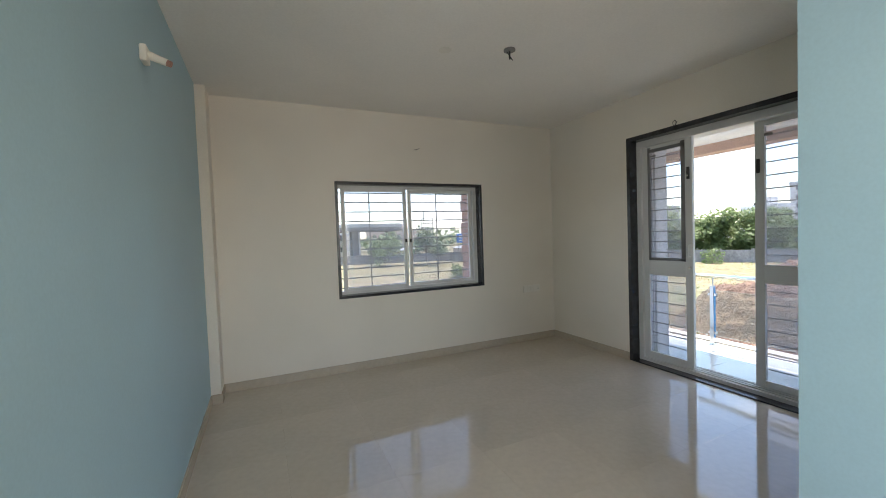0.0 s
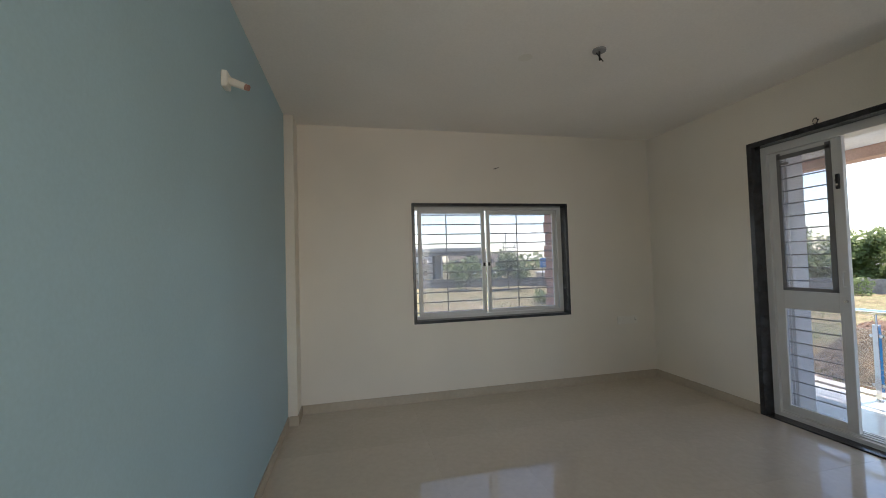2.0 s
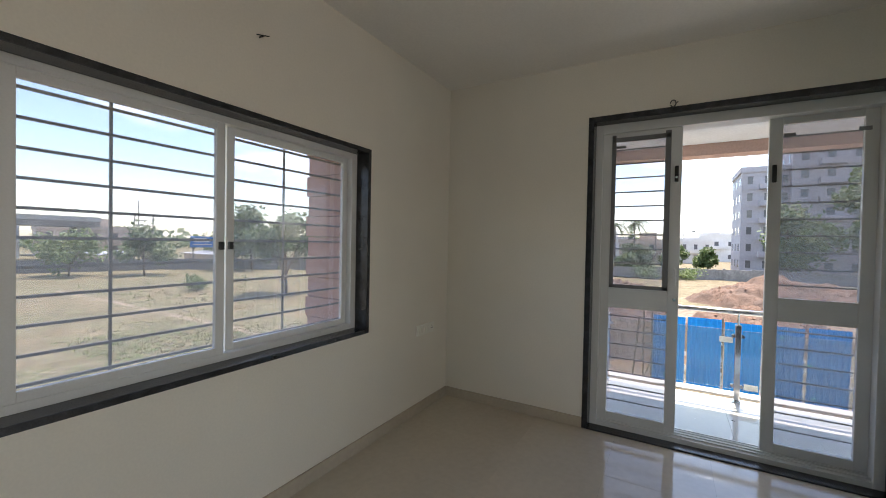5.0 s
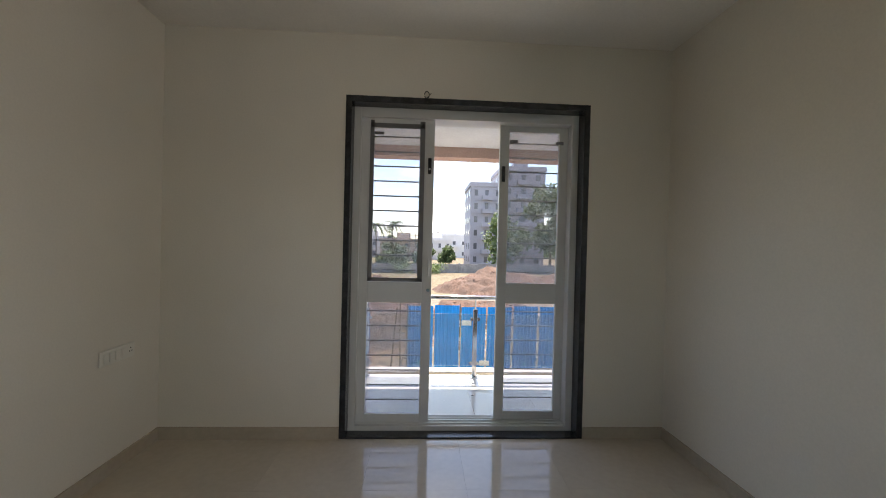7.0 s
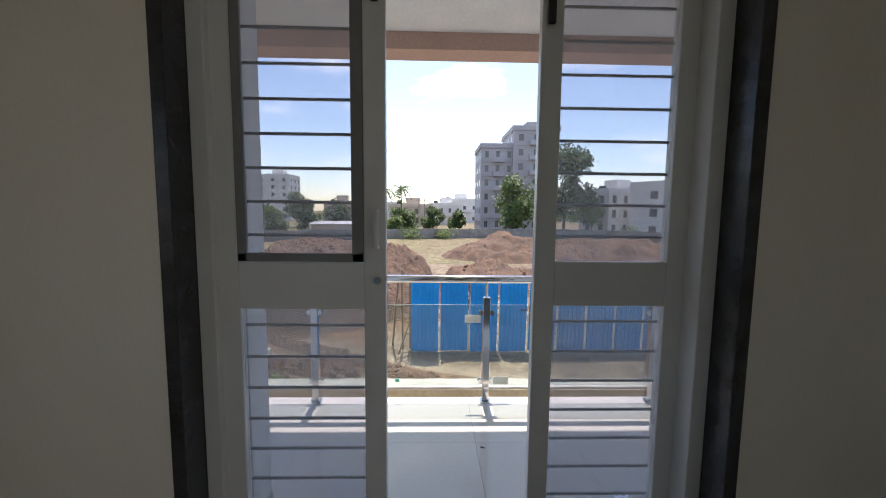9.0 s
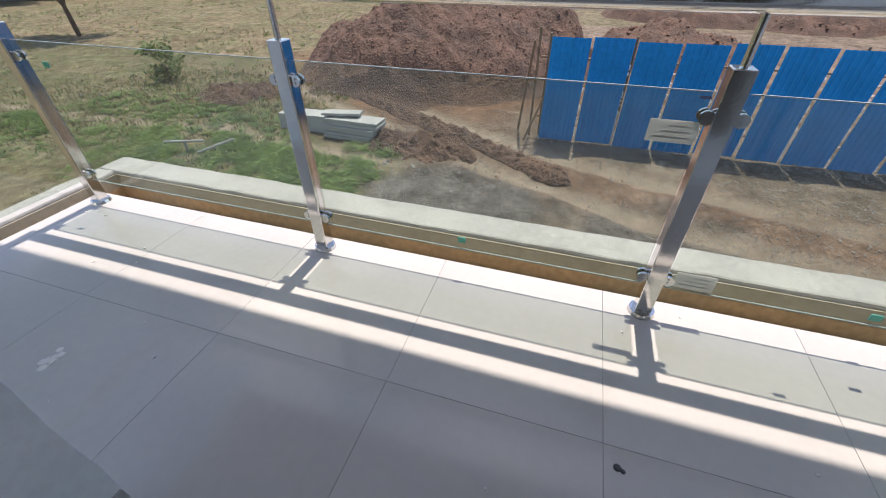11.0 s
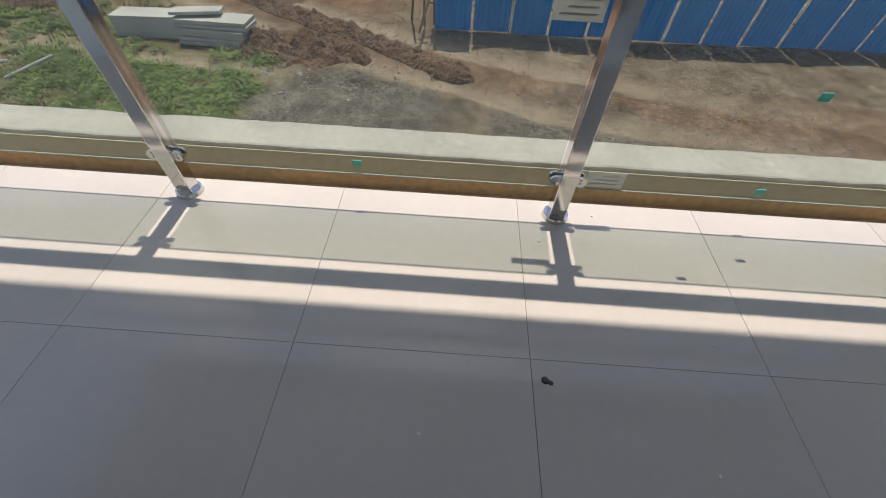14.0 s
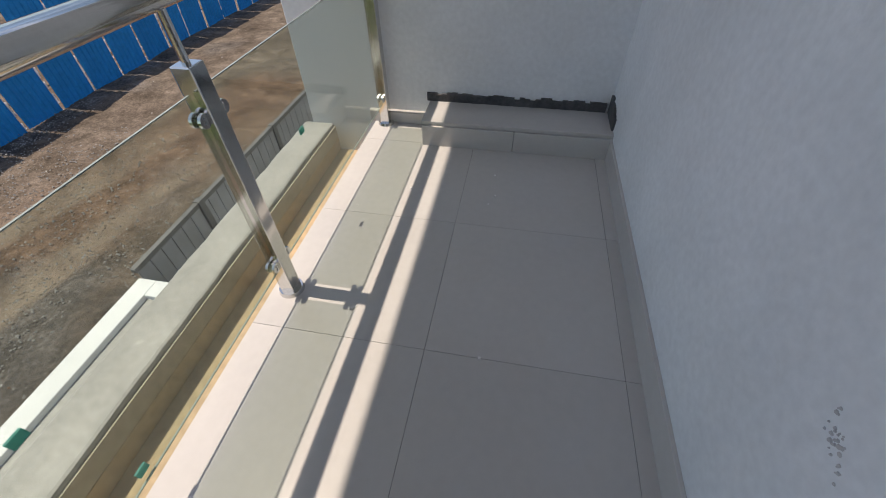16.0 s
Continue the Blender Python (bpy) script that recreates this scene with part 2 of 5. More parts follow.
def ground_material():
    """Dry field with bare tracks, worn grass, grey gravel near the house and reddish soil round the heaps."""
    m = bpy.data.materials.new("field_ground")
    m.use_nodes = True
    n, l = m.node_tree.nodes, m.node_tree.links
    b = n["Principled BSDF"]
    b.inputs["Roughness"].default_value = 1.0
    b.inputs["Specular IOR Level"].default_value = 0.1
    tc = n.new("ShaderNodeTexCoord")

    def nz(s, d=6, r=0.6):
        t = n.new("ShaderNodeTexNoise")
        t.inputs["Scale"].default_value, t.inputs["Detail"].default_value, t.inputs["Roughness"].default_value = s, d, r
        l.new(tc.outputs["Object"], t.inputs["Vector"])
        return t.outputs[0]

    def ramp(src, a, z, ca, cz):
        r = n.new("ShaderNodeValToRGB")
        r.color_ramp.elements[0].position, r.color_ramp.elements[1].position = a, z
        r.color_ramp.elements[0].color, r.color_ramp.elements[1].color = (*ca, 1), (*cz, 1)
        l.new(src, r.inputs[0])
        return r.outputs[0]

    def mixc(f, a, c, blend="MIX"):
        q = n.new("ShaderNodeMixRGB")
        q.blend_type = blend
        if isinstance(f, float):
            q.inputs[0].default_value = f
        else:
            l.new(f, q.inputs[0])
        l.new(a, q.inputs[1])
        l.new(c, q.inputs[2])
        return q.outputs[0]

    def attr(name):
        a = n.new("ShaderNodeAttribute")
        a.attribute_name = name
        return a.outputs["Fac"]

    soil = ramp(nz(0.5), 0.35, 0.65, (0.20, 0.158, 0.124), (0.30, 0.242, 0.19))
    dry = ramp(nz(0.35), 0.35, 0.65, (0.20, 0.17, 0.105), (0.32, 0.265, 0.175))
    green = ramp(nz(2.3, 8, 0.7), 0.38, 0.62, (0.15, 0.172, 0.08), (0.28, 0.24, 0.165))
    gravel = ramp(nz(14, 3), 0.3, 0.75, (0.10, 0.095, 0.09), (0.26, 0.245, 0.23))
    red = ramp(nz(2.0), 0.35, 0.65, (0.20, 0.115, 0.075), (0.30, 0.18, 0.12))
    c = mixc(ramp(nz(0.45, 7), 0.40, 0.56, (0, 0, 0), (0.85, 0.85, 0.85)), dry, green)
    c = mixc(attr("soil"), c, soil)
    pale = ramp(nz(1.6), 0.35, 0.65, (0.30, 0.245, 0.19), (0.38, 0.315, 0.25))
    c = mixc(attr("red"), c, red)
    c = mixc(attr("gravel"), c, gravel)
    c = mixc(attr("weeds"), c, green)
    c = mixc(0.9, c, ramp(nz(5.0, 10, 0.8), 0.3, 0.7, (0.45, 0.45, 0.45), (1.25, 1.25, 1.25)), "MULTIPLY")
    c = mixc(1.0, c, ramp(nz(26.0, 5, 0.8), 0.34, 0.66, (0.55, 0.55, 0.55), (1.3, 1.3, 1.3)), "MULTIPLY")
    c = mixc(0.9, c, ramp(nz(2.1, 8, 0.7), 0.34, 0.66, (0.5, 0.5, 0.48), (1.25, 1.25, 1.25)), "MULTIPLY")
    c = mixc(0.6, c, ramp(nz(0.9, 8, 0.7), 0.32, 0.68, (0.55, 0.52, 0.5), (1.2, 1.2, 1.2)), "MULTIPLY")
    c = mixc(attr("track"), c, mixc(0.7, pale, ramp(nz(7.0, 8, 0.75), 0.3, 0.7, (0.6, 0.6, 0.6), (1.2, 1.2, 1.2)), "MULTIPLY"))
    c = mixc(ramp(nz(9.0, 2), 0.73, 0.76, (0, 0, 0), (1, 1, 1)), c, ramp(nz(3.0), 0.3, 0.7, (0.42, 0.40, 0.37), (0.5, 0.48, 0.45)))
    l.new(c, b.inputs["Base Color"])
    bp = n.new("ShaderNodeBump")
    bp.inputs["Strength"].default_value, bp.inputs["Distance"].default_value = 0.9, 0.05
    l.new(nz(9.0, 9, 0.75), bp.inputs["Height"])
    l.new(bp.outputs[0], b.inputs["Normal"])
    return m


GROUND_MAT = ground_material()


# ---- mesh helpers ----
def box(bm, x0, x1, y0, y1, z0, z1, bevel=0.0):
    r = bmesh.ops.create_cube(bm, size=1)
    m = Matrix.LocRotScale(((x0 + x1) / 2, (y0 + y1) / 2, (z0 + z1) / 2), None, (x1 - x0, y1 - y0, z1 - z0))
    bmesh.ops.transform(bm, matrix=m, verts=r["verts"])
    if bevel:
        es = list({e for v in r["verts"] for e in v.link_edges})
        bmesh.ops.bevel(bm, geom=es, offset=bevel, segments=2, profile=0.5, affect="EDGES")
    return bm


def rod(bm, a, b, r0, r1=None, seg=12):
    a, b = Vector(a), Vector(b)
    d = b - a
    q = bmesh.ops.create_cone(bm, cap_ends=True, segments=seg, radius1=r0, radius2=r0 if r1 is None else r1, depth=d.length)
    m = Matrix.Translation((a + b) / 2) @ d.to_track_quat("Z", "Y").to_matrix().to_4x4()
    bmesh.ops.transform(bm, matrix=m, verts=q["verts"])
    return bm


def B(*a, bevel=0.0):
    return box(bmesh.new(), *a, bevel=bevel)


def R(*a, **k):
    return rod(bmesh.new(), *a, **k)


def link_mesh(name, bm, material, smooth=False):
    me = bpy.data.meshes.new(name)
    if isinstance(bm, bmesh.types.BMesh):
        bm.to_mesh(me)
        bm.free()
    else:
        me.from_pydata(*bm)
        me.update()
    me.materials.append(material)
    if smooth:
        me.polygons.foreach_set("use_smooth", [True] * len(me.polygons))
    return new(name, me)


ORIGIN = {}


def part(name, bm, material, parent, label="", smooth=False, kind=""):
    """One mesh, built in world metres, under a thing or a part."""
    ob = link_mesh(name, bm, material, smooth)
    ob.parent = parent
    ob.matrix_parent_inverse = Matrix.Translation(-Vector(ORIGIN.get(parent.name, (0, 0, 0))))
    return tagged(ob, label=label, kind=kind)


def thing(name, at, label, category, group="", kind=""):
    ob = new(name)
    ob.location = at
    ob.empty_display_size = 0.1
    ORIGIN[ob.name] = at
    return tagged(ob, label, category, group, kind)


def solid(name, bm, material, label, category, group="", kind="", smooth=False):
    return tagged(link_mesh(name, bm, material, smooth), label, category, group, kind)


def structure(name, bm, material, label, category="wall"):
    return solid(name, bm, material, label, category, kind="structure")


# ---- the plan ----
ZB = -0.05            # balcony floor
G = -3.0              # field level
CH = 2.88             # room ceiling
XW, YS = -4.17, -3.63  # blue wall, south wall
XO = 0.38             # outer face of the door wall
DY0, DY1, DH = -1.25, -3.02, 2.45     # door opening
WX0, WX1, WZ0, WZ1 = -2.946, -1.12, 0.805, 2.09   # window opening
POSTS = [-0.016, -1.236, -2.419, -3.596, -4.752]
PX = 1.51

# ---- room shell ----
sub = structure("floor", B(XW - 0.2, 0.10, -8.0, 0.0, -0.15, -0.010), GROUT, "polished beige vitrified tile floor with tight joints", "floor")
wall = bmesh.new()
for a in ((XW - 0.2, WX0, 0, 0.22, 0, CH), (WX1, XO, 0, 0.22, 0, CH), (WX0, WX1, 0, 0.22, 0, WZ0), (WX0, WX1, 0, 0.22, WZ1, CH)):
    box(wall, *a)
structure("wall_north", wall, CREAM, "cream painted wall round the sliding window")
wall = bmesh.new()
for a in ((0, XO - 0.004, DY0, 0, -0.1, CH), (0, XO - 0.004, YS - 0.2, DY1, -0.1, CH), (0, XO - 0.004, DY1, DY0, DH, CH)):
    box(wall, *a)
structure("wall_east", wall, CREAM, "cream painted wall round the balcony door")
wall = bmesh.new()
for a in ((XO - 0.004, XO, -4.8, DY1 + 0.0, ZB, 2.62), (XO - 0.004, XO, DY0, 0.22, ZB, 2.62), (XO - 0.004, XO, DY1, DY0, DH, 2.62)):
    box(wall, *a)
structure("wall_balcony", wall, WHITE_EXT, "white plastered outer wall beside the balcony door")
# the opening in this wall is added, out of view, for the side fill lamp
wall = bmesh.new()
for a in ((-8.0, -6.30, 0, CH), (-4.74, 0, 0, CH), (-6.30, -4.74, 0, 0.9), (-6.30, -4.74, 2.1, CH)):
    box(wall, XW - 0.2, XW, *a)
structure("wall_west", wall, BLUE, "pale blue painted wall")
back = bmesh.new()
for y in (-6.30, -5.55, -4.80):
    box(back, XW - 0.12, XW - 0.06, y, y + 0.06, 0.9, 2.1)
structure("unseen_window_3", back, ALU, "white aluminium frame of an added, unseen side opening for the fill lamp", "window")
structure("wall_corner_column", B(XW, -4.085, -0.26, 0, 0, CH, bevel=0.004), CREAM, "cream painted corner column", "column")
structure("wall_south", B(-1.965, 0, YS - 0.36, YS, 0, CH), CREAM, "cream painted wall")
structure("wall_passage_face", B(-1.97, -1.965, YS - 0.36, YS, 0, CH), BLUE, "pale blue painted end of the dividing wall")
structure("wall_passage_east", B(0.0, 0.2, -8.0, YS - 0.2, 0, CH), CREAM, "cream painted passage wall")
# unseen end wall; its opening is added to hold the passage fill lamp
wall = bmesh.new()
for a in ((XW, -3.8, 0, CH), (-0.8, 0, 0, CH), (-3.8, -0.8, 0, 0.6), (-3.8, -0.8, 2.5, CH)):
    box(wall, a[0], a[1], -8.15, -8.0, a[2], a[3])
structure("wall_passage_back", wall, CREAM, "cream painted wall closing the passage, with an added unseen opening for fill light")
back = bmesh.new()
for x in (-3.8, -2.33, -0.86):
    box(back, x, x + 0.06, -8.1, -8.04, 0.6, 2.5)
structure("unseen_window_2", back, ALU, "white aluminium frame of an added, unseen end opening for the fill lamp", "window")
structure("ceiling", B(XW - 0.2, XO, -8.15, 0.22, CH, CH + 0.15), CEIL, "off-white painted ceiling", "ceiling")

sk = bmesh.new()
for a in ((-4.085, 0, -0.012, 0, 0, 0.085), (-0.012, 0, DY0 - 0.0, -0.012, 0, 0.085), (-0.012, 0, YS, DY1, 0, 0.085),
          (XW, XW + 0.012, -8, -0.272, 0, 0.085), (XW + 0.012, -4.073, -0.272, -0.26, 0, 0.085), (-4.085, -4.073, -0.26, -0.012, 0, 0.085),
          (-1.965, -0.012, YS, YS + 0.012, 0, 0.085)):
    box(sk, *a)
structure("baseboard", sk, SKIRT, "beige tile skirting along the walls", "baseboard")

# ---- balcony door ----
door = thing("door_1", (0.15, (DY0 + DY1) / 2, 0), "white aluminium sliding balcony door, half open, with grille bars", "door", kind="structure")
gr = bmesh.new()
w = 0.042
box(gr, -0.006, 0.376, DY0 - w, DY0, 0, DH, bevel=0.003)
box(gr, -0.006, 0.376, DY1, DY1 + w, 0, DH, bevel=0.003)
box(gr, -0.006, 0.34, DY1 + w, DY0 - w, DH - 0.045, DH, bevel=0.003)
box(gr, -0.006, 0.10, DY1 + w, DY0 - w, -0.03, 0.012, bevel=0.003)
part("granite_surround", gr, GRANITE, door, "dark granite surround")
FY0, FY1 = DY0 - w, DY1 + w
fr = bmesh.new()
for a in ((0.10, 0.26, FY0 - 0.052, FY0, -0.02, DH - 0.045), (0.10, 0.26, FY1, FY1 + 0.052, -0.02, DH - 0.045),
          (0.10, 0.26, FY1 + 0.052, FY0 - 0.052, DH - 0.115, DH - 0.045), (0.10, 0.26, FY1 + 0.052, FY0 - 0.052, -0.02, 0.045)):
    box(fr, *a, bevel=0.003)
for x in (0.135, 0.18, 0.225):
    box(fr, x - 0.004, x + 0.004, FY1 + 0.052, FY0 - 0.052, 0.045, 0.058)
part("door_frame", fr, ALU, door)
of = bmesh.new()
for a in ((0.262, 0.372, FY0 - 0.006, FY0, ZB, DH - 0.045), (0.262, 0.372, FY1, FY1 + 0.006, ZB, DH - 0.045),
          (0.262, 0.372, FY1 + 0.03, FY0 - 0.03, DH - 0.085, DH - 0.045), (0.262, 0.372, FY1 + 0.03, FY0 - 0.03, ZB, 0.004),
          *((x, x + d, FY0 - 0.034, FY0 - 0.006, ZB + 0.054, DH - 0.085) for x, d in ((0.263, 0.016), (0.306, 0.010), (0.352, 0.020))),
          *((x, x + d, FY1 + 0.006, FY1 + 0.034, ZB + 0.054, DH - 0.085) for x, d in ((0.263, 0.016), (0.306, 0.010), (0.352, 0.020))),
          (0.285, 0.293, FY1 + 0.034, FY0 - 0.034, 0.004, 0.026), (0.335, 0.343, FY1 + 0.034, FY0 - 0.034, 0.004, 0.026)):
    box(of, *a, bevel=0.002)
part("outer_track", of, ALU, door)


def sash(x, ya, yb, mesh_top):
    """One sliding leaf between ya (north) and yb: stiles, rails, panes, bars."""
    z0, z1, t = 0.06, DH - 0.10, 0.036
    bm = bmesh.new()
    s = 0.072
    for a in ((x, x + t, ya - s, ya, z0, z1), (x, x + t, yb, yb + s, z0, z1), (x, x + t, yb + s, ya - s, z0, z0 + 0.062),
              (x, x + t, yb + s, ya - s, z1 - 0.06, z1), (x, x + t, yb + s, ya - s, 0.962, 1.118)):
        box(bm, *a, bevel=0.003)
    leaf = part("sliding_leaf", bm, ALU, door)
    for a, b in ((z0 + 0.062, 0.962), (1.118, z1 - 0.06)):
        p = part("pane", B(x + 0.016, x + 0.020, yb + s - 0.005, ya - s + 0.005, a - 0.005, b + 0.005), GLASS, leaf)
        p.visible_shadow = False
        n = 7 if b < 1 else 10
        for i in range(n):
            z = a + (b - a) * (i + 0.75) / (n + 0.4)
            part("grille_bar", R((x + t + 0.03, yb + 0.03, z), (x + t + 0.03, ya - 0.03, z), 0.0055, seg=8), BAR, leaf)
    if mesh_top:
        f = bmesh.new()
        for a in ((ya - s - 0.030, ya - s, 1.12, z1 - 0.03), (yb + s, yb + s + 0.038, 1.12, z1 - 0.03), (yb + s, ya - s, 1.12, 1.148), (yb + s, ya - s, z1 - 0.085, z1 - 0.05)):
            box(f, x - 0.006, x + 0.01, *a, bevel=0.002)
        part("hatch_frame", f, ALU_DARK, leaf, "dark grey inner hatch frame")
    return leaf


left = sash(0.130, FY0 - 0.045, -1.888, True)
right = sash(0.185, -2.395, FY1 + 0.045, False)
hd = B(0.112, 0.130, -1.868, -1.842, 1.93, 2.05, bevel=0.006)
rod(hd, (0.108, -1.855, 2.0), (0.130, -1.855, 2.0), 0.012)
part("lock", hd, BLACK, left, "black latch lock")
part("lock_face", R((0.106, -1.855, 1.965), (0.110, -1.855, 1.965), 0.009), STEEL, left, "steel lock face")
ph = bmesh.new()
rod(ph, (0.095, -1.862, 1.17), (0.095, -1.862, 1.29), 0.007)
rod(ph, (0.095, -1.862, 1.17), (0.130, -1.862, 1.17), 0.006)
rod(ph, (0.095, -1.862, 1.29), (0.130, -1.862, 1.29), 0.006)
part("pull_handle", ph, ALU, left, "white bow pull handle")
part("knob", R((0.112, -1.862, 1.06), (0.130, -1.862, 1.06), 0.012), STEEL, left, "small steel knob")
part("lock", B(0.168, 0.185, -2.438, -2.412, 1.90, 2.02, bevel=0.006), BLACK, right, "black latch lock")
for yy in (-2.50, -2.86):
    part("hinge_block", B(0.175, 0.187, yy - 0.03, yy + 0.03, 2.20, 2.225, bevel=0.003), ALU_DARK, right, "grey latch block")
part("hinge_block", B(0.122, 0.131, -1.51, -1.44, 2.215, 2.235, bevel=0.003), ALU_DARK, left, "grey latch block")

hk = bmesh.new()
for i in range(14):
    a0, a1 = radians(i * 24), radians(i * 24 + 24)
    rod(hk, (-0.018, -1.82 + 0.017 * math.cos(a0), 2.468 + 0.024 * math.sin(a0)), (-0.018, -1.82 + 0.017 * math.cos(a1), 2.468 + 0.024 * math.sin(a1)), 0.0035, seg=6)
rod(hk, (-0.018, -1.82, 2.49), (-0.002, -1.82, 2.495), 0.004, seg=6)
rod(hk, (-0.018, -1.82, 2.44), (-0.022, -1.85, 2.478), 0.003, seg=6)
solid("wire_loop", hk, BLACK, "black wire end looped above the balcony door", "wire")

# ---- window ----
win = thing("window_1", ((WX0 + WX1) / 2, 0.12, WZ0), "white aluminium sliding window with a dark granite surround and grille", "window", kind="structure")
gr = bmesh.new()
w = 0.03
box(gr, WX0, WX0 + w, -0.006, 0.19, WZ0, WZ1, bevel=0.003)
box(gr, WX1 - w, WX1, -0.006, 0.19, WZ0, WZ1, bevel=0.003)
box(gr, WX0 + w, WX1 - w, -0.006, 0.19, WZ1 - w, WZ1, bevel=0.003)
box(gr, WX0 + w, WX1 - w, -0.010, 0.19, WZ0, WZ0 + w, bevel=0.003)
part("granite_surround", gr, GRANITE, win, "dark granite surround")
A0, A1, C0, C1 = WX0 + w, WX1 - w, WZ0 + w, WZ1 - w
fr = bmesh.new()
for a in ((A0, A0 + 0.022, C0, C1), (A1 - 0.05, A1, C0, C1), (A0 + 0.022, A1 - 0.05, C0, C0 + 0.035), (A0 + 0.022, A1 - 0.05, C1 - 0.035, C1)):
    box(fr, a[0], a[1], 0.10, 0.185, a[2], a[3], bevel=0.002)
part("window_frame", fr, ALU, win)


def wsash(xa, xb, y):
    bm = bmesh.new()
    s, a, b = 0.042, C0 + 0.028, C1 - 0.028
    for q in ((xa, xa + s, a, b), (xb - s, xb, a, b), (xa + s, xb - s, a, a + 0.042), (xa + s, xb - s, b - 0.042, b)):
        box(bm, q[0], q[1], y, y + 0.028, q[2], q[3], bevel=0.002)
    o = part("sash", bm, ALU, win)
    p = part("pane", B(xa + s - 0.004, xb - s + 0.004, y + 0.012, y + 0.016, a + 0.038, b - 0.038), GLASS, o)
    p.visible_shadow = False
    return o


s1 = wsash(-2.868, -2.098, 0.105)
s2 = wsash(-2.066, A1 - 0.045, 0.145)
for s, x, y in ((s1, -2.118, 0.101), (s2, -2.046, 0.141)):
    part("catch", B(x - 0.012, x + 0.012, y - 0.012, y + 0.004, 1.395, 1.435, bevel=0.003), BLACK, s, "black catch")
for i in range(11):
    z = C0 + 0.06 + i * (C1 - C0 - 0.10) / 10.3
    part("grille_bar", B(A0 - 0.02, A1 + 0.02, 0.212, 0.222, z - 0.006, z + 0.006), BAR, win)
for x in (-2.52, -1.66):
    part("grille_upright", B(x - 0.006, x + 0.006, 0.222, 0.23, C0 - 0.02, C1 + 0.02), BAR, win)

# ---- small fittings in the room ----
sw = thing("switch_plate", (-0.385, -0.012, 0.64), "ivory modular switch plate with a socket on the cream wall", "switch plate")
part("plate", B(-0.52, -0.25, -0.012, 0.0, 0.655, 0.745, bevel=0.004), PLASTIC, sw)
for i in range(4):
    part("rocker", B(-0.50 + i * 0.045, -0.462 + i * 0.045, -0.017, -0.011, 0.672, 0.728, bevel=0.002), PLASTIC, sw)
for x, z in ((-0.285, 0.715), (-0.295, 0.695), (-0.275, 0.695)):
    part("socket_hole", R((x, -0.0135, z), (x, -0.011, z), 0.004, seg=8), BLACK, sw, "black socket hole")
hook = thing("ceiling_hook", (-1.88, -1.79, CH), "dark metal fan hook with a wire end under a ceiling plate", "ceiling hook")
part("plate", R((-1.88, -1.79, CH - 0.012), (-1.88, -1.79, CH), 0.045, seg=20), ALU_DARK, hook)
hb = R((-1.88, -1.79, CH - 0.075), (-1.88, -1.79, CH - 0.012), 0.006, seg=8)
rod(hb, (-1.88, -1.79, CH - 0.05), (-1.86, -1.80, CH - 0.085), 0.004, seg=6)
rod(hb, (-1.88, -1.79, CH - 0.05), (-1.90, -1.785, CH - 0.02), 0.004, seg=6)
part("wire_end", hb, BLACK, hook)
# white disc stands in for a bright patch of reflected light on the ceiling
cap = solid("ceiling_glare_disc", R((-2.35, -1.62, CH - 0.008), (-2.35, -1.62, CH), 0.05, 0.04, seg=24), PLASTIC, "white round disc on the ceiling for a bright patch of reflected light", "blank cover")
nl = R((-1.99, -0.035, 2.475), (-1.99, 0, 2.475), 0.004, seg=6)
rod(nl, (-2.02, -0.02, 2.472), (-1.955, -0.03, 2.488), 0.003, seg=6)
solid("wire_end", nl, BLACK, "short cut wire ends sticking out of the cream wall", "wire")
LY, LZ = -2.03, 2.385
lp = thing("wall_lamp_holder", (XW, LY, LZ), "white plastic lamp holder angled off the blue wall", "lamp holder")
part("base", B(XW, XW + 0.03, LY - 0.04, LY + 0.04, LZ - 0.04, LZ + 0.04, bevel=0.008), PLASTIC, lp)
part("holder", R((XW + 0.03, LY, LZ), (XW + 0.11, LY - 0.02, LZ - 0.035), 0.020, 0.017, seg=18), PLASTIC, lp)
part("contact", R((XW + 0.108, LY - 0.0195, LZ - 0.034), (XW + 0.124, LY - 0.023, LZ - 0.040), 0.015, seg=14), BRICKRED, lp, "brown bakelite contact")

# ---- balcony ----
structure("floor_balcony", B(XO, 1.575, -4.9, 0.075, ZB - 0.25, ZB - 0.006), BALC_GROUT, "matt grey balcony tiles with thin dark joints", "floor")
pier = B(XO, 0.577, -1.303, 0.22, ZB, 2.62)
bmesh.ops.subdivide_edges(pier, edges=[e for e in pier.edges if abs(e.verts[0].co.z - e.verts[1].co.z) > 1], cuts=130)
for v in pier.verts:
    if v.co.x > 0.5 and v.co.y < -1:
        q = noise.noise((v.co.z * 7, 1, 0)) + 0.6 * noise.noise((v.co.z * 23, 2, 0))
        v.co.x += 0.005 * q
        v.co.y += 0.004 * q
structure("wall_fin", pier, WHITE_EXT, "white plastered pier beside the balcony door")
structure("wall_far", B(-0.1, 1.97, -5.0, -4.80, -3.0, 2.62, bevel=0.006), WHITE_EXT, "white plastered wall closing the balcony")
structure("ceiling_balcony", B(XO, 1.95, -5.0, 0.50, 2.55, 2.88), WHITE_EXT, "white plastered balcony soffit", "ceiling")
structure("trim_beam", B(1.76, 1.98, -5.0, 0.50, 2.43, 2.90), BEAM, "terracotta painted edge beam", "beam")
fin = thing("wall_facade_fin", (-1.03, 0.22, -3), "terracotta facade fin with grooved courses beside the window", "wall", kind="structure")
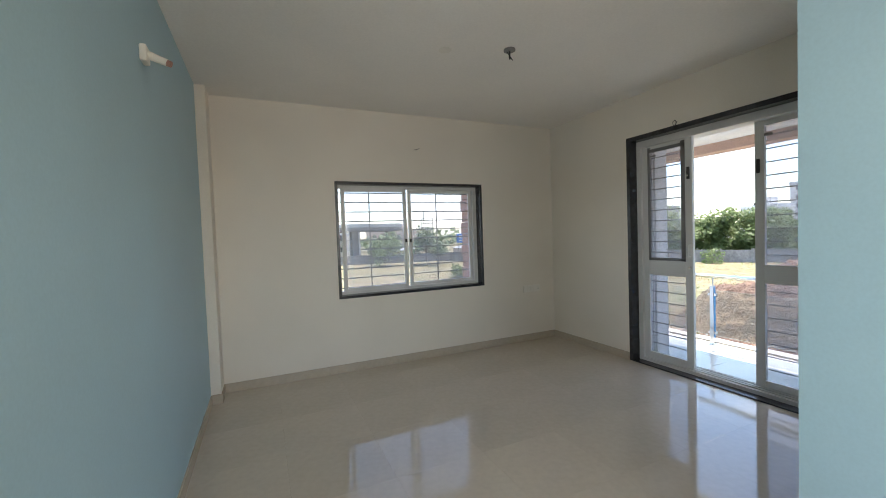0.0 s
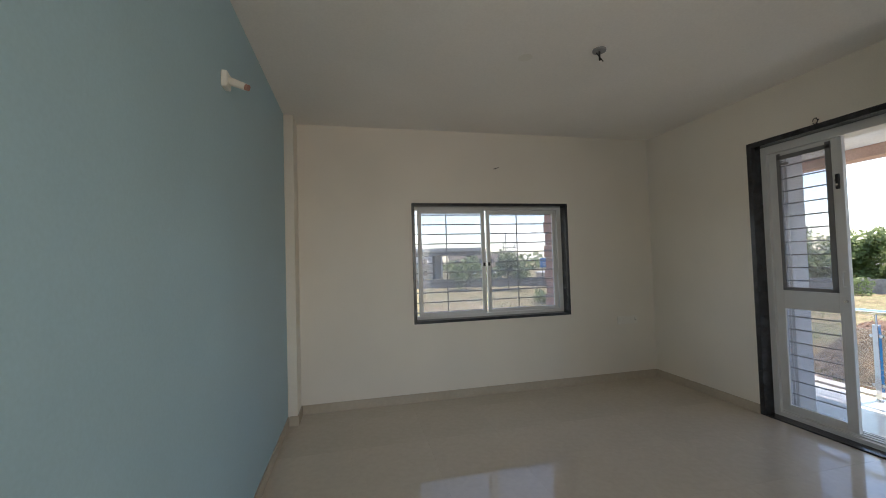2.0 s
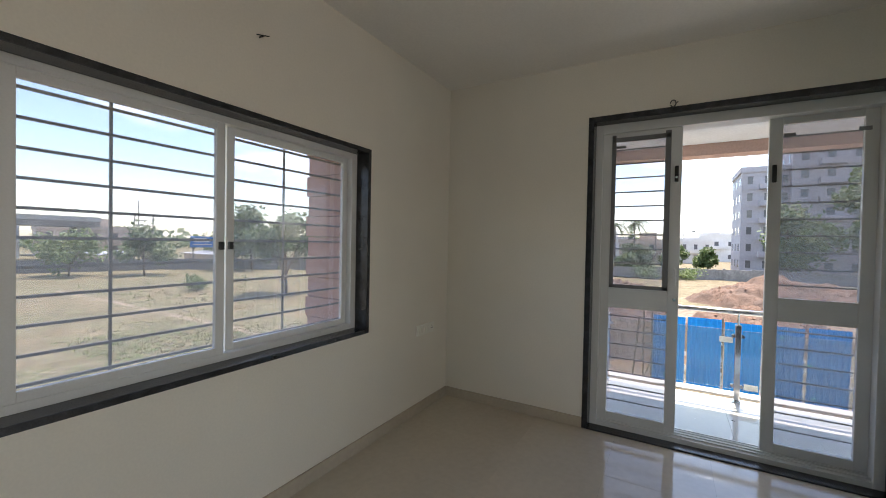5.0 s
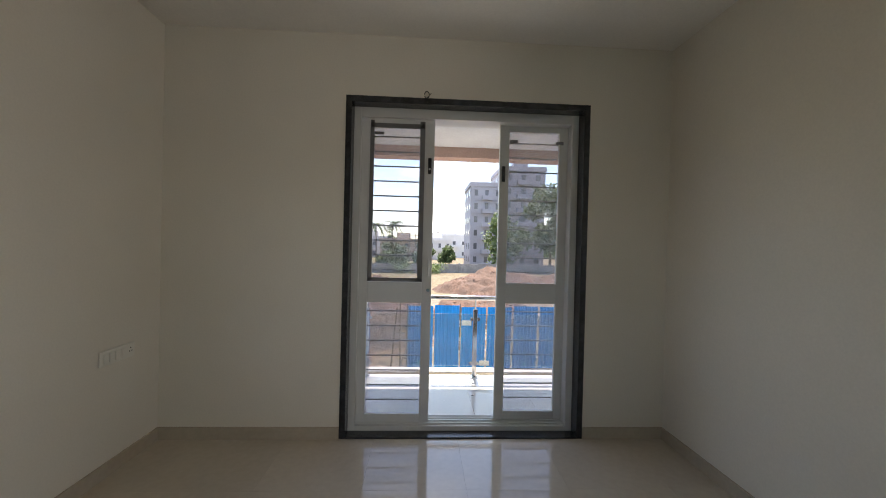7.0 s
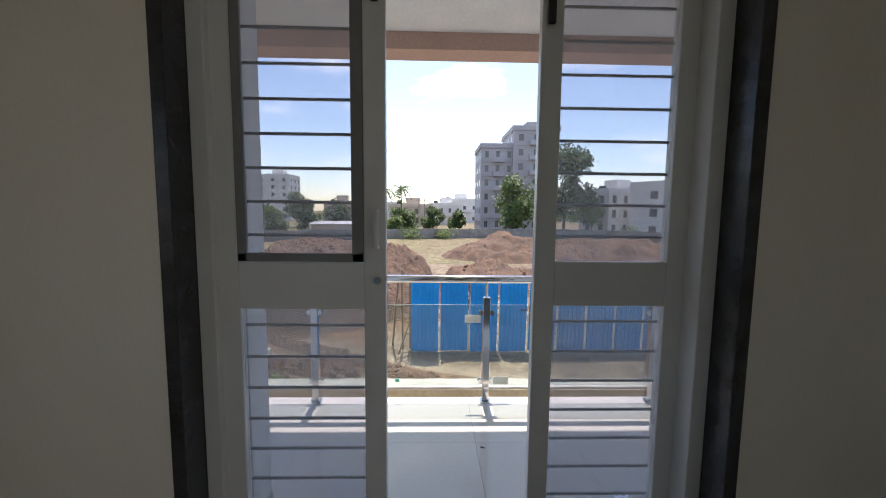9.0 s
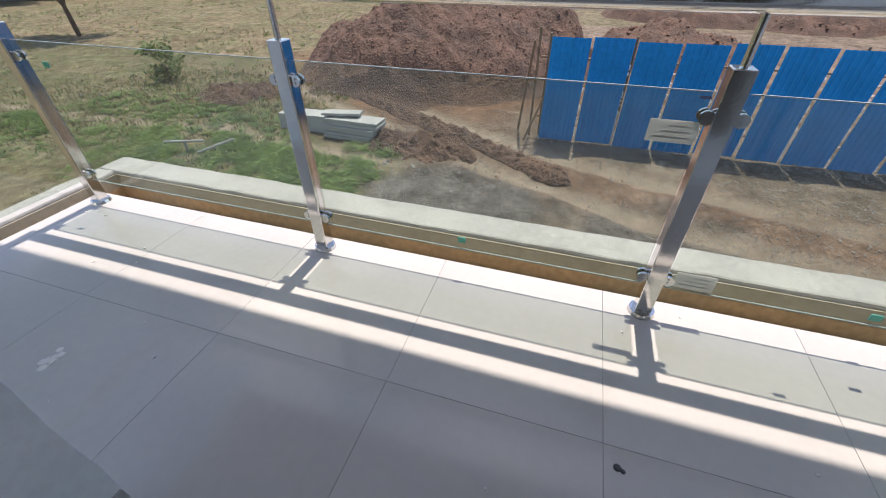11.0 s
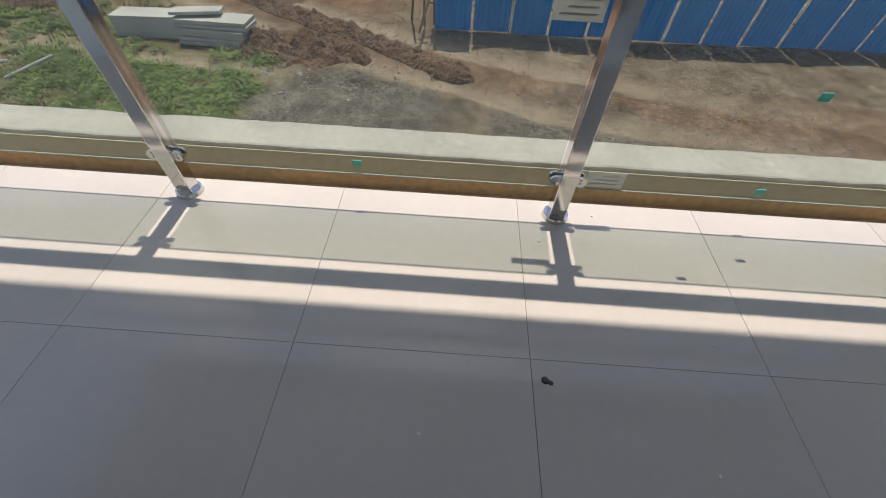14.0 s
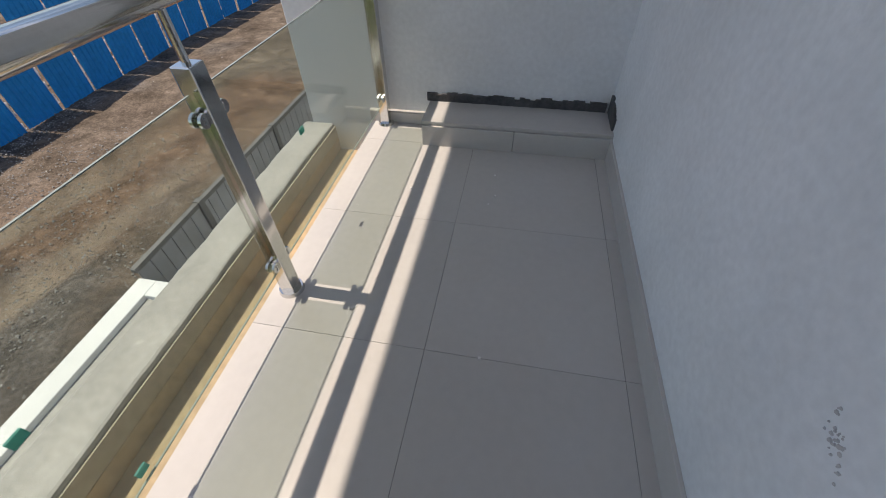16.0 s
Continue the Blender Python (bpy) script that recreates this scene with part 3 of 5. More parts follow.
for i in range(24):
    z = -0.6 + i * 0.16
    part("course", B(-1.06 + (0.0 if i % 2 else 0.012), -0.80, 0.22, 0.72 - (0.0 if i % 2 else 0.012), z, z + 0.154, bevel=0.004), BRICKRED, fin)
structure("wall_below", B(XW - 0.2, 1.5, -8.0, 0.2, -3.0, -0.2), WHITE_EXT, "white plastered storey under the room")
structure("trim_lintel", B(-3.2, -1.06, 0.22, 0.60, 2.16, 2.24, bevel=0.005), BRICKRED, "terracotta window hood", "trim")

ledge = thing("balcony_ledge", (0.85, -4.70, ZB), "low tiled ledge along the white end wall", "ledge", kind="structure")
part("top", B(XO, 1.27, -4.80, -4.575, ZB + 0.105, ZB + 0.125, bevel=0.003), BALC_TILE, ledge)
for i in range(2):
    part("tile", B(XO + i * 0.445, XO + 0.442 + i * 0.445, -4.585, -4.565, ZB, ZB + 0.104, bevel=0.002), BALC_TILE, ledge)
part("core", B(XO, 1.265, -4.80, -4.586, ZB, ZB + 0.104), CONCRETE, ledge)
part("end_face", B(1.27, 1.60, -4.80, -4.765, ZB, ZB + 0.06, bevel=0.002), BALC_TILE, ledge)
cs = bmesh.new()
rc = random.Random(5)
for i in range(34):
    x = XO + 0.02 + i * 0.026
    h = 0.035 + 0.018 * noise.noise((i * 0.35, 2, 1)) + rc.uniform(0, 0.012)
    box(cs, x, x + 0.027, -4.800 + 0.0, -4.788 + rc.uniform(0, 0.003), ZB + 0.125, ZB + 0.125 + h)
for i in range(8):
    y = -4.79 + i * 0.022
    box(cs, XO, XO + 0.01, y, y + 0.023, ZB + 0.125, ZB + 0.125 + 0.085 - 0.005 * i + rc.uniform(0, 0.012))
structure("trim_cement", cs, CEMENT, "dark rough cement left along the wall foot", "trim")
bs = bmesh.new()
box(bs, XO, XO + 0.012, -4.575, DY1, ZB, ZB + 0.10, bevel=0.002)
structure("baseboard_balcony", bs, BALC_TILE, "grey tile skirting of the balcony wall", "baseboard")
bs = bmesh.new()
box(bs, XO, 0.575, -1.309, -1.303, ZB, ZB + 0.035)
structure("baseboard_pier", bs, CONCRETE, "rough cement foot of the pier", "baseboard")
drain = thing("floor_drain", (0.563, -2.941, ZB), "round stainless floor drain in the tiles", "floor drain")
part("rim", R((0.563, -2.941, ZB), (0.563, -2.941, ZB + 0.004), 0.036, seg=24), STEEL, drain)
for i in range(5):
    a = i * math.tau / 5
    part("slot", B(0.563 + 0.016 * math.cos(a) - 0.002, 0.563 + 0.016 * math.cos(a) + 0.002, -2.941 + 0.016 * math.sin(a) - 0.006,
                   -2.941 + 0.016 * math.sin(a) + 0.006, ZB + 0.004, ZB + 0.0055), BLACK, drain)

# trough and kerb outside the railing
KZ = -0.10
tr = bmesh.new()
box(tr, 1.575, 1.85, -4.80, 0.36, -0.50, -0.27)
box(tr, 0.2, 1.575, 0.075, 0.36, -0.50, -0.27)
box(tr, 0.2, 1.575, 0.06, 0.0745, -0.27, ZB - 0.14)
box(tr, 1.836, 1.843, -4.80, 0.352, -0.27, -0.195)
box(tr, 0.2, 1.836, 0.346, 0.353, -0.27, -0.195)
structure("trough_floor", tr, MUD, "muddy brown trough beside the balcony", "trough")
# upper band, its colour greyed to stand for reflection in the railing glass
tr = bmesh.new()
box(tr, 1.8375, 1.843, -4.80, 0.352, -0.195, KZ - 0.02)
box(tr, 0.2, 1.8375, 0.3475, 0.353, -0.195, KZ - 0.02)
structure("trough_wall", tr, OLIVE, "upper plastered inner face of the trough, greyed for reflection in the railing glass", "trough")
kb = bmesh.new()
box(kb, 1.845, 2.015, -4.80, 0.485, -0.50, KZ, bevel=0.012)
box(kb, 0.2, 1.845, 0.355, 0.485, -0.50, KZ, bevel=0.012)
bmesh.ops.subdivide_edges(kb, edges=[e for e in kb.edges if e.calc_length() > 1], cuts=90)
for v in kb.verts:
    v.co += Vector((1, 1, 1)) * (0.002 * noise.noise(v.co * 6.0) + 0.003 * noise.noise(v.co * 17.0))
structure("kerb", kb, CONCRETE, "rough grey concrete kerb of the trough", "kerb")
structure("wall_slab_edge", B(0.2, 2.01, -4.80, 0.48, -0.80, -0.50), WHITE_EXT, "white plastered slab edge", "wall")

# ---- railing ----
rail = thing("balcony_railing", (PX, -2.4, ZB), "stainless steel and clear glass balcony railing", "railing")
ZT = 0.70


def post(y):
    p = part("post", B(PX - 0.024, PX + 0.024, y - 0.024, y + 0.024, ZB, ZT, bevel=0.003), STEEL, rail)
    part("base_plate", R((PX, y, ZB), (PX, y, ZB + 0.014), 0.043, 0.039, seg=28), STEEL, p)
    part("stem", R((PX, y, ZT), (PX, y, 0.80), 0.009, seg=12), STEEL, p)
    for z in (ZB + 0.15, ZT - 0.11):
        for s in (-1, 1):
            if (s == 1 and y > -0.1) or (s == -1 and y < -4.7):
                continue
            yc = y + s * 0.036
            bm = B(PX - 0.012, PX + 0.012, min(y + s * 0.024, yc), max(y + s * 0.024, yc), z - 0.010, z + 0.010, bevel=0.002)
            for xc in (-0.011, 0.011):
                rod(bm, (PX + xc - 0.004, yc, z), (PX + xc + 0.004, yc, z), 0.017, seg=18)
                rod(bm, (PX + xc * 1.3 - 0.003, yc, z + 0.006), (PX + xc * 1.3 + 0.003, yc, z + 0.006), 0.004, seg=8)
                rod(bm, (PX + xc * 1.3 - 0.003, yc, z - 0.006), (PX + xc * 1.3 + 0.003, yc, z - 0.006), 0.004, seg=8)
            part("glass_clamp", bm, STEEL, p)
    return p


for y in POSTS:
    post(y)
part("handrail", R((PX, -4.80, 0.825), (PX, 0.03, 0.825), 0.027, seg=24), STEEL, rail, smooth=True)
part("handrail", R((PX, 0.0, 0.825), (0.58, 0.0, 0.825), 0.027, seg=24), STEEL, rail, smooth=True)
for a, b in zip(POSTS, POSTS[1:]):
    g = part("glass_panel", B(PX - 0.005, PX + 0.005, b + 0.035, a - 0.035, ZB + 0.12, ZT - 0.055), RAIL_GLASS, rail)
part("glass_panel", B(0.60, PX - 0.035, -0.020, -0.010, ZB + 0.12, ZT - 0.055), RAIL_GLASS, rail)
GE = mat("cut_glass_edge", (0.34, 0.40, 0.38), 0.12, scale=10, vary=0.1, bump=0)
for a, b in zip(POSTS, POSTS[1:]):
    for z in (ZB + 0.118, ZT - 0.055):
        part("glass_edge", B(PX - 0.0022, PX + 0.0022, b + 0.035, a - 0.035, z, z + 0.002), GE, rail, "pale cut edge of the glass")
for y, z in ((-1.80, 0.10), (-2.985, 0.09), (-2.95, 0.385), (-2.75, 0.62), (-0.157, 0.563), (-3.95, 0.35)):
    part("spacer_sticker", B(PX + 0.006, PX + 0.012, y - 0.014, y + 0.014, z - 0.011, z + 0.011, bevel=0.002), FILM, rail, "teal square sticker")
for y, z in ((-2.325, 0.545), (-2.53, 0.10)):
    q = part("paper_label", B(PX + 0.006, PX + 0.008, y - 0.055, y + 0.055, z - 0.028, z + 0.028), LABEL, rail, "white printed paper label")
    for k in range(3):
        part("print_bar", B(PX + 0.0045, PX + 0.006, y - 0.04, y + 0.04 - k * 0.015, z - 0.016 + k * 0.014, z - 0.012 + k * 0.014), INK, q)

part("paper_label", B(1.333, 1.423, -0.026, -0.024, 0.585, 0.650), LABEL, rail, "blank white paper label")

# crumbs of plaster on the balcony floor
rc = random.Random(3)
fl = bmesh.new()
for i in range(24):
    x, y, s = rc.uniform(0.6, 1.55), rc.uniform(-4.5, 0), rc.uniform(0.0015, 0.004)
    box(fl, x - s, x + s, y - s, y + s * rc.uniform(0.5, 2), ZB, ZB + s)
solid("plaster_crumbs", fl, PAPER, "pale plaster crumbs on the balcony tiles", "debris", kind="stuff")
fk = R((0.962, -2.331, ZB), (0.962, -2.331, ZB + 0.004), 0.010, 0.006, seg=7)
rod(fk, (0.957, -2.343, ZB), (0.957, -2.343, ZB + 0.004), 0.007, 0.003, seg=6)
solid("mortar_chip", fk, CEMENT, "dark mortar chip on the balcony tiles", "debris")

rc = random.Random(31)
sp = bmesh.new()
for i in range(15):
    a, d, q = rc.uniform(0, 6.28), abs(rc.gauss(0, 0.022)), rc.uniform(0.004, 0.015)
    rod(sp, (0.774 + d * math.cos(a), -0.759 + 1.3 * d * math.sin(a), ZB), (0.774 + d * math.cos(a), -0.759 + 1.3 * d * math.sin(a), ZB + 0.0010 + 0.0003 * i), q, q * 0.8, seg=9)
solid("paint_splash", sp, PAPER, "dried white paint splash on the balcony tiles", "paint splash")
sp = bmesh.new()
for i in range(34):
    t, q = rc.gauss(0, 0.4), rc.uniform(0.001, 0.004)
    y, z = -3.123 + 0.05 * t + rc.gauss(0, 0.005), 0.475 - 0.035 * t + rc.gauss(0, 0.008)
    rod(sp, (XO, y, z), (XO + 0.0010 + 0.00005 * i, y, z), q, q * 0.7, seg=6)
solid("wall_smudge", sp, INK, "grey cement smudge flecked on the white wall", "smudge")

# ---- field ----
def smooth(a, b, v):
    t = min(1, max(0, (v - a) / (b - a)))
    return t * t * (3 - 2 * t)


WHEEL_FAR = [(15.5, 8.2), (13.6, 5.2), (11.6, 1.7), (10.6, 0.1), (10.0, -1.3), (9.4, -2.6), (8.8, -4.2), (8.0, -7.0), (7.2, -11.0)]
WHEEL_NEAR = [(14.6, 9.6), (13.0, 7.3), (11.4, 4.6), (10.4, 2.6), (9.2, 0.55), (8.4, -0.8), (7.8, -2.2), (7.2, -3.8), (6.6, -7.0), (6.0, -11.0)]
FOOTPATH = [(8.6, 40.0), (8.4, 15.4), (8.45, 10.6), (8.8, 7.0), (8.45, 4.8), (8.25, 2.5), (8.0, 1.6)]


def off(line, x, y):
    """Distance from a line of straight stretches."""
    best = 99.0
    for (xa, ya), (xb, yb) in zip(line, line[1:]):
        dx, dy = xb - xa, yb - ya
        t = min(1, max(0, ((x - xa) * dx + (y - ya) * dy) / (dx * dx + dy * dy)))
        best = min(best, math.hypot(x - xa - t * dx, y - ya - t * dy))
    return best


def axis(lo, near0, near1, hi, step):
    v = list(np.arange(near0, near1, step))
    d, p = step, near1
    while p < hi:
        v.append(p)
        d *= 1.25
        p += d
    d, p = step, near0 - step
    while p > lo:
        v.insert(0, p)
        d *= 1.25
        p -= d
    return [lo] + v + [hi]


xs, ys = axis(-1500, 2.4, 30, 1500, 0.16), axis(-1500, -16, 24, 1500, 0.16)
verts, soil, red, gravel, weeds, track = [], [], [], [], [], []
for x in xs:
    for y in ys:
        z = G
        near = abs(x) < 90 and abs(y) < 90
        n1 = noise.noise((x * 0.12, y * 0.12, 0)) if near else 0
        n2 = noise.noise((x * 0.7, y * 0.7, 5)) if near else 0
        n3 = noise.noise((x * 1.9, y * 1.9, 2)) if near else 0
        tr_ = pt_ = rd_ = 0
        if 2 < x < 18 and -14 < y < 40:
            wob = 0.10 * n2 + 0.10 * n3
            fa, ne = off(WHEEL_FAR, x, y) + wob, off(WHEEL_NEAR, x, y) + wob
            tr_ = max(math.exp(-(fa / 0.36) ** 4), math.exp(-(ne / 0.30) ** 4)) * smooth(-12, -3, y)
            pt_ = math.exp(-((off(FOOTPATH, x, y) + wob) / 0.2) ** 2)
            rd_ = math.exp(-((fa + ne) / 2.3) ** 6)
            z -= 0.09 * tr_ + 0.03 * pt_
        z += 0.10 * n1 + 0.05 * n2
        if near:
            z += 0.03 * noise.noise((x * 2.3, y * 2.3, 9)) + 0.018 * noise.noise((x * 5.1, y * 5.1, 4))
        verts.append((x, y, z))
        bare = smooth(3.2, 1.0, y - 0.25 * (x - 7) + 1.2 * n1 + 0.6 * n2) if x < 30 else smooth(6, -6, y + 6 * n1) * 0.5
        worn = 0.9 * smooth(1.25, 0.8, math.hypot((x - 2.6) / 0.8, (y - 10.6) / 2.0) + 0.4 * n3)
        soil.append(max(bare, worn))
        track.append(max(0.95 * tr_ * (0.85 + 0.4 * n3), 0.9 * pt_))
        d = math.hypot((x - 17.5) / 8.0, (y - 3) / 8.0)
        spot = smooth(1.2, 0.6, math.hypot((x - 9.4) / 0.55, (y + 2.6) / 0.35) + 0.5 * n3)
        loose = smooth(1.2, 0.6, math.hypot((x - 11.6) / 1.6, (y - 8.8) / 1.6) + 0.5 * n2)
        red.append(max(0.9 * smooth(1.1, 0.6, d + 0.25 * n2), 0.7 * rd_, 0.9 * spot, 0.9 * loose))
        gravel.append((1 - tr_) * max(0.9 * smooth(1.25, 0.75, math.hypot((x - 7.0) / 1.35, (y + 0.2) / 2.1) + 0.35 * n2 + 0.2 * n3),
                                      0.8 * smooth(1.2, 0.7, math.hypot((x - 6.6) / 1.2, (y + 4.0) / 1.7) + 0.4 * n2),
                                      0.8 * smooth(0.35, 0.15, abs(x - 10.45)) * (y < -1.3), 0.5 * smooth(0.25, 0.6, n2) * (y < -2 and x < 10)))
        weeds.append((1 - pt_) * smooth(0.0, 0.35, n2 * 0.9 + 0.35 - max(0, abs(x - 7.3) - 1.2) * 0.5 - max(0, 2.0 - y) * 0.8 - max(0, y - 10) * 0.12 + 0.6 * n3) * 0.8)
ny = len(ys)
faces = [(i * ny + j, (i + 1) * ny + j, (i + 1) * ny + j + 1, i * ny + j + 1) for i in range(len(xs) - 1) for j in range(ny - 1)]
ground = link_mesh("ground", (verts, [], faces), GROUND_MAT, smooth=True)
for nm, vals in (("soil", soil), ("red", red), ("gravel", gravel), ("weeds", weeds), ("track", track)):
    at = ground.data.attributes.new(nm, "FLOAT", "POINT")
    at.data.foreach_set("value", [min(1.0, max(0.0, float(v))) for v in vals])
tagged(ground, "dry field with worn grass, bare soil and cart tracks", "ground", kind="structure")


SLOPES = []


def heap(name, cx, cy, rx, ry, h, seed, label, peaks=3, n=110):
    rg = random.Random(seed)
    pk = [(rg.uniform(-0.5, 0.5), rg.uniform(-0.6, 0.6), rg.uniform(0.7, 1.0)) for _ in range(peaks)]
    pk[0] = (0, 0, 1)
    vs, fs = [], []
    for i in range(n + 1):
        for j in range(n + 1):
            u, v = i / n * 2 - 1, j / n * 2 - 1
            x, y = cx + u * rx, cy + v * ry
            e = 0
            for a, b, s in pk:
                dd = math.hypot((u - a * 0.9), (v - b * 0.9))
                e = max(e, s * max(0, 1 - dd / (0.95 - 0.35 * max(abs(a), abs(b)))))
            e *= 1 + 0.35 * noise.noise((x * 0.5, y * 0.5, seed))
            e = e ** 0.8 * smooth(1.0, 0.72, math.hypot(u, v))
            z = h * e + (0.35 * noise.noise((x * 0.8, y * 0.8, seed + 3)) + 0.18 * abs(noise.noise((x * 2.6, y * 2.6, seed + 6))) + 0.13 * noise.noise((x * 1.6, y * 1.6, seed)) + 0.16 * noise.noise((x * 4, y * 4, seed)) + 0.09 * noise.noise((x * 9, y * 9, seed))) * min(1, e * 5)
            vs.append((x, y, G - 0.18 + z))
    m = n + 1
    for i in range(n):
        for j in range(n):
            fs.append((i * m + j, (i + 1) * m + j, (i + 1) * m + j + 1, i * m + j + 1))
    SLOPES.append([v for v in vs if v[2] > G + 0.12])
    return solid(name, (vs, [], fs), DIRT, label, "dirt mound", group="dirt mounds", smooth=True)


heap("dirt_mound", 18.4, 3.6, 6.6, 7.0, 3.3, 11, "large reddish-brown heap of dug-out soil with a ragged crest", 4, 150)
for k, (cx, cy, rx, ry, h) in enumerate(((36, -9, 6, 7, 2.3), (35, -15, 6, 6, 2.0), (37, -20, 6, 6, 2.1), (36, -26, 7, 6, 1.8), (22, -6, 5, 4, 1.5), (27, -22, 7, 6, 1.4))):
    heap("dirt_mound", cx, cy, rx, ry, h, 21 + k, "brown heap of dug-out soil behind the blue fence", 3, 80)
heap("dirt_mound", 11.5, 8.8, 1.5, 1.6, 0.45, 43, "small patch of loose dug soil on the field", 3, 60)
heap("dirt_mound", 8.9, 1.3, 1.0, 1.7, 0.34, 41, "low ridge of loose brown soil beside the cart track", 3, 70)

vs, fs = [], []
NS, NW = 190, 26
for i in range(NS + 1):
    for j in range(NW + 1):
        s_, w_ = i / NS, j / NW * 2 - 1
        x, y = 8.15 + 5.1 * s_, -2.45 + 8.0 * s_
        half = 0.40 * (0.75 + 0.35 * noise.noise((s_ * 9, 0, 2))) * smooth(0, 0.05, s_) + 0.02
        x, y = x - w_ * half * 0.84, y + w_ * half * 0.54
        e = (1 - w_ * w_) * smooth(0, 0.04, s_) * smooth(1, 0.85, s_)
        z = e * (0.17 + 0.10 * noise.noise((x * 3, y * 3, 8)) + 0.09 * noise.noise((x * 8, y * 8, 8)) + 0.05 * noise.noise((x * 18, y * 18, 8)))
        vs.append((x, y, G - 0.06 + 0.05 * noise.noise((x * 0.7, y * 0.7, 5)) + 0.1 * noise.noise((x * 0.12, y * 0.12, 0)) + z * 1.25 + 0.05 * (1 if e > 0.05 else 0)))
fs = [(i * (NW + 1) + j, (i + 1) * (NW + 1) + j, (i + 1) * (NW + 1) + j + 1, i * (NW + 1) + j + 1) for i in range(NS) for j in range(NW)]
solid("soil_ridge", (vs, [], fs), DIRT, "dark reddish ridge of loose soil between the wheel tracks", "soil ridge", smooth=True)


def pebbles(name, n, region, s0, s1, material, label, seed, z=lambda x, y: G):
    rg = random.Random(seed)
    vs, fs = [], []
    for _ in range(n):
        x, y = region(rg)
        s = rg.uniform(s0, s1) * rg.uniform(0.6, 1.2)
        a = rg.uniform(0, 6.28)
        k = len(vs)
        zz = z(x, y)
        for dx, dy, dz in ((1, 0, 0), (0, 1, 0), (-1, 0, 0), (0, -1, 0), (0.1, 0.1, 0.8), (0, 0, -0.5)):
            q = rg.uniform(0.7, 1.25) * s
            vs.append((x + q * (dx * math.cos(a) - dy * math.sin(a)), y + q * (dx * math.sin(a) + dy * math.cos(a)), zz + q * dz + 0.2 * s))
        for i in range(4):
            fs += [(k + i, k + (i + 1) % 4, k + 4), (k + (i + 1) % 4, k + i, k + 5)]
    return solid(name, (vs, [], fs), material, label, "stones", kind="stuff")


def on_slopes(name, picks, n, s0, s1, material, label, seed):
    """Clods resting on the sides of the heaps."""
    rg0 = random.Random(seed)
    spots = [rg0.choice(rg0.choice(picks)) for _ in range(n)]
    height = {(p[0], p[1]): p[2] for p in spots}
    left_over = iter(spots)
    return pebbles(name, n, lambda r: next(left_over)[:2], s0, s1, material, label, seed, lambda x, y: height[(x, y)])


on_slopes("heap_clods", SLOPES[:1], 3600, 0.012, 0.06, CLOD, "reddish clods lying on the soil heap", 15)
on_slopes("far_clods", SLOPES[1:7], 1800, 0.03, 0.11, CLOD, "brown clods on the heaps behind the fence", 16)
on_slopes("low_clods", SLOPES[7:], 1300, 0.010, 0.035, CLOD, "small clods on the low soil heaps", 17)
pebbles("gravel_stones", 11000, lambda r: (r.uniform(3.5, 10.5), r.uniform(-9, 2.5)), 0.006, 0.024, STONE, "scattered grey gravel on the bare ground", 4)
pebbles("fence_rubble", 900, lambda r: (r.gauss(10.4, 0.22), r.uniform(-13, -1.4)), 0.008, 0.024, STONE, "stony rubble along the foot of the hoarding", 18)
pebbles("soil_clods", 2600, lambda r: (r.gauss(10.6, 1.7), r.gauss(1.6, 2.6)), 0.008, 0.032, CLOD, "loose brown soil clods beside the track", 5)
pebbles("field_stones", 900, lambda r: (r.uniform(5, 40), r.uniform(3, 40)), 0.015, 0.07, STONE, "pale stones scattered on the field", 6)
pebbles("yard_stones", 1500, lambda r: (r.uniform(1.6, 8), r.uniform(3, 22)), 0.008, 0.03, STONE, "small pale stones in the worn grass", 21)
pebbles("rubble", 26, lambda r: (r.gauss(7.6, 0.35), r.gauss(1.9, 0.4)), 0.03, 0.09, STONE, "broken grey rubble beside the weeds", 7)


def tufts(name, n, region, h0, h1, material, label, seed, blades=7):
    rg = random.Random(seed)
    vs, fs = [], []
    for _ in range(n):
        x, y = region(rg)
        for _ in range(blades):
            a, h = rg.uniform(0, 6.28), rg.uniform(h0, h1)
            bx, by = x + rg.gauss(0, 0.06), y + rg.gauss(0, 0.06)
            w, ln = h * rg.uniform(0.10, 0.22), h * rg.uniform(0.2, 0.9)
            cx, sx = math.cos(a), math.sin(a)
            k = len(vs)
            vs += [(bx - w * sx, by + w * cx, G - 0.05), (bx + w * sx, by - w * cx, G - 0.05),
                   (bx + 0.5 * ln * cx + w * sx, by + 0.5 * ln * sx - w * cx, G + h * 0.7), (bx + ln * cx, by + ln * sx, G + h)]
            fs.append((k, k + 1, k + 2, k + 3))
    return solid(name, (vs, [], fs), material, label, "weeds", kind="stuff")


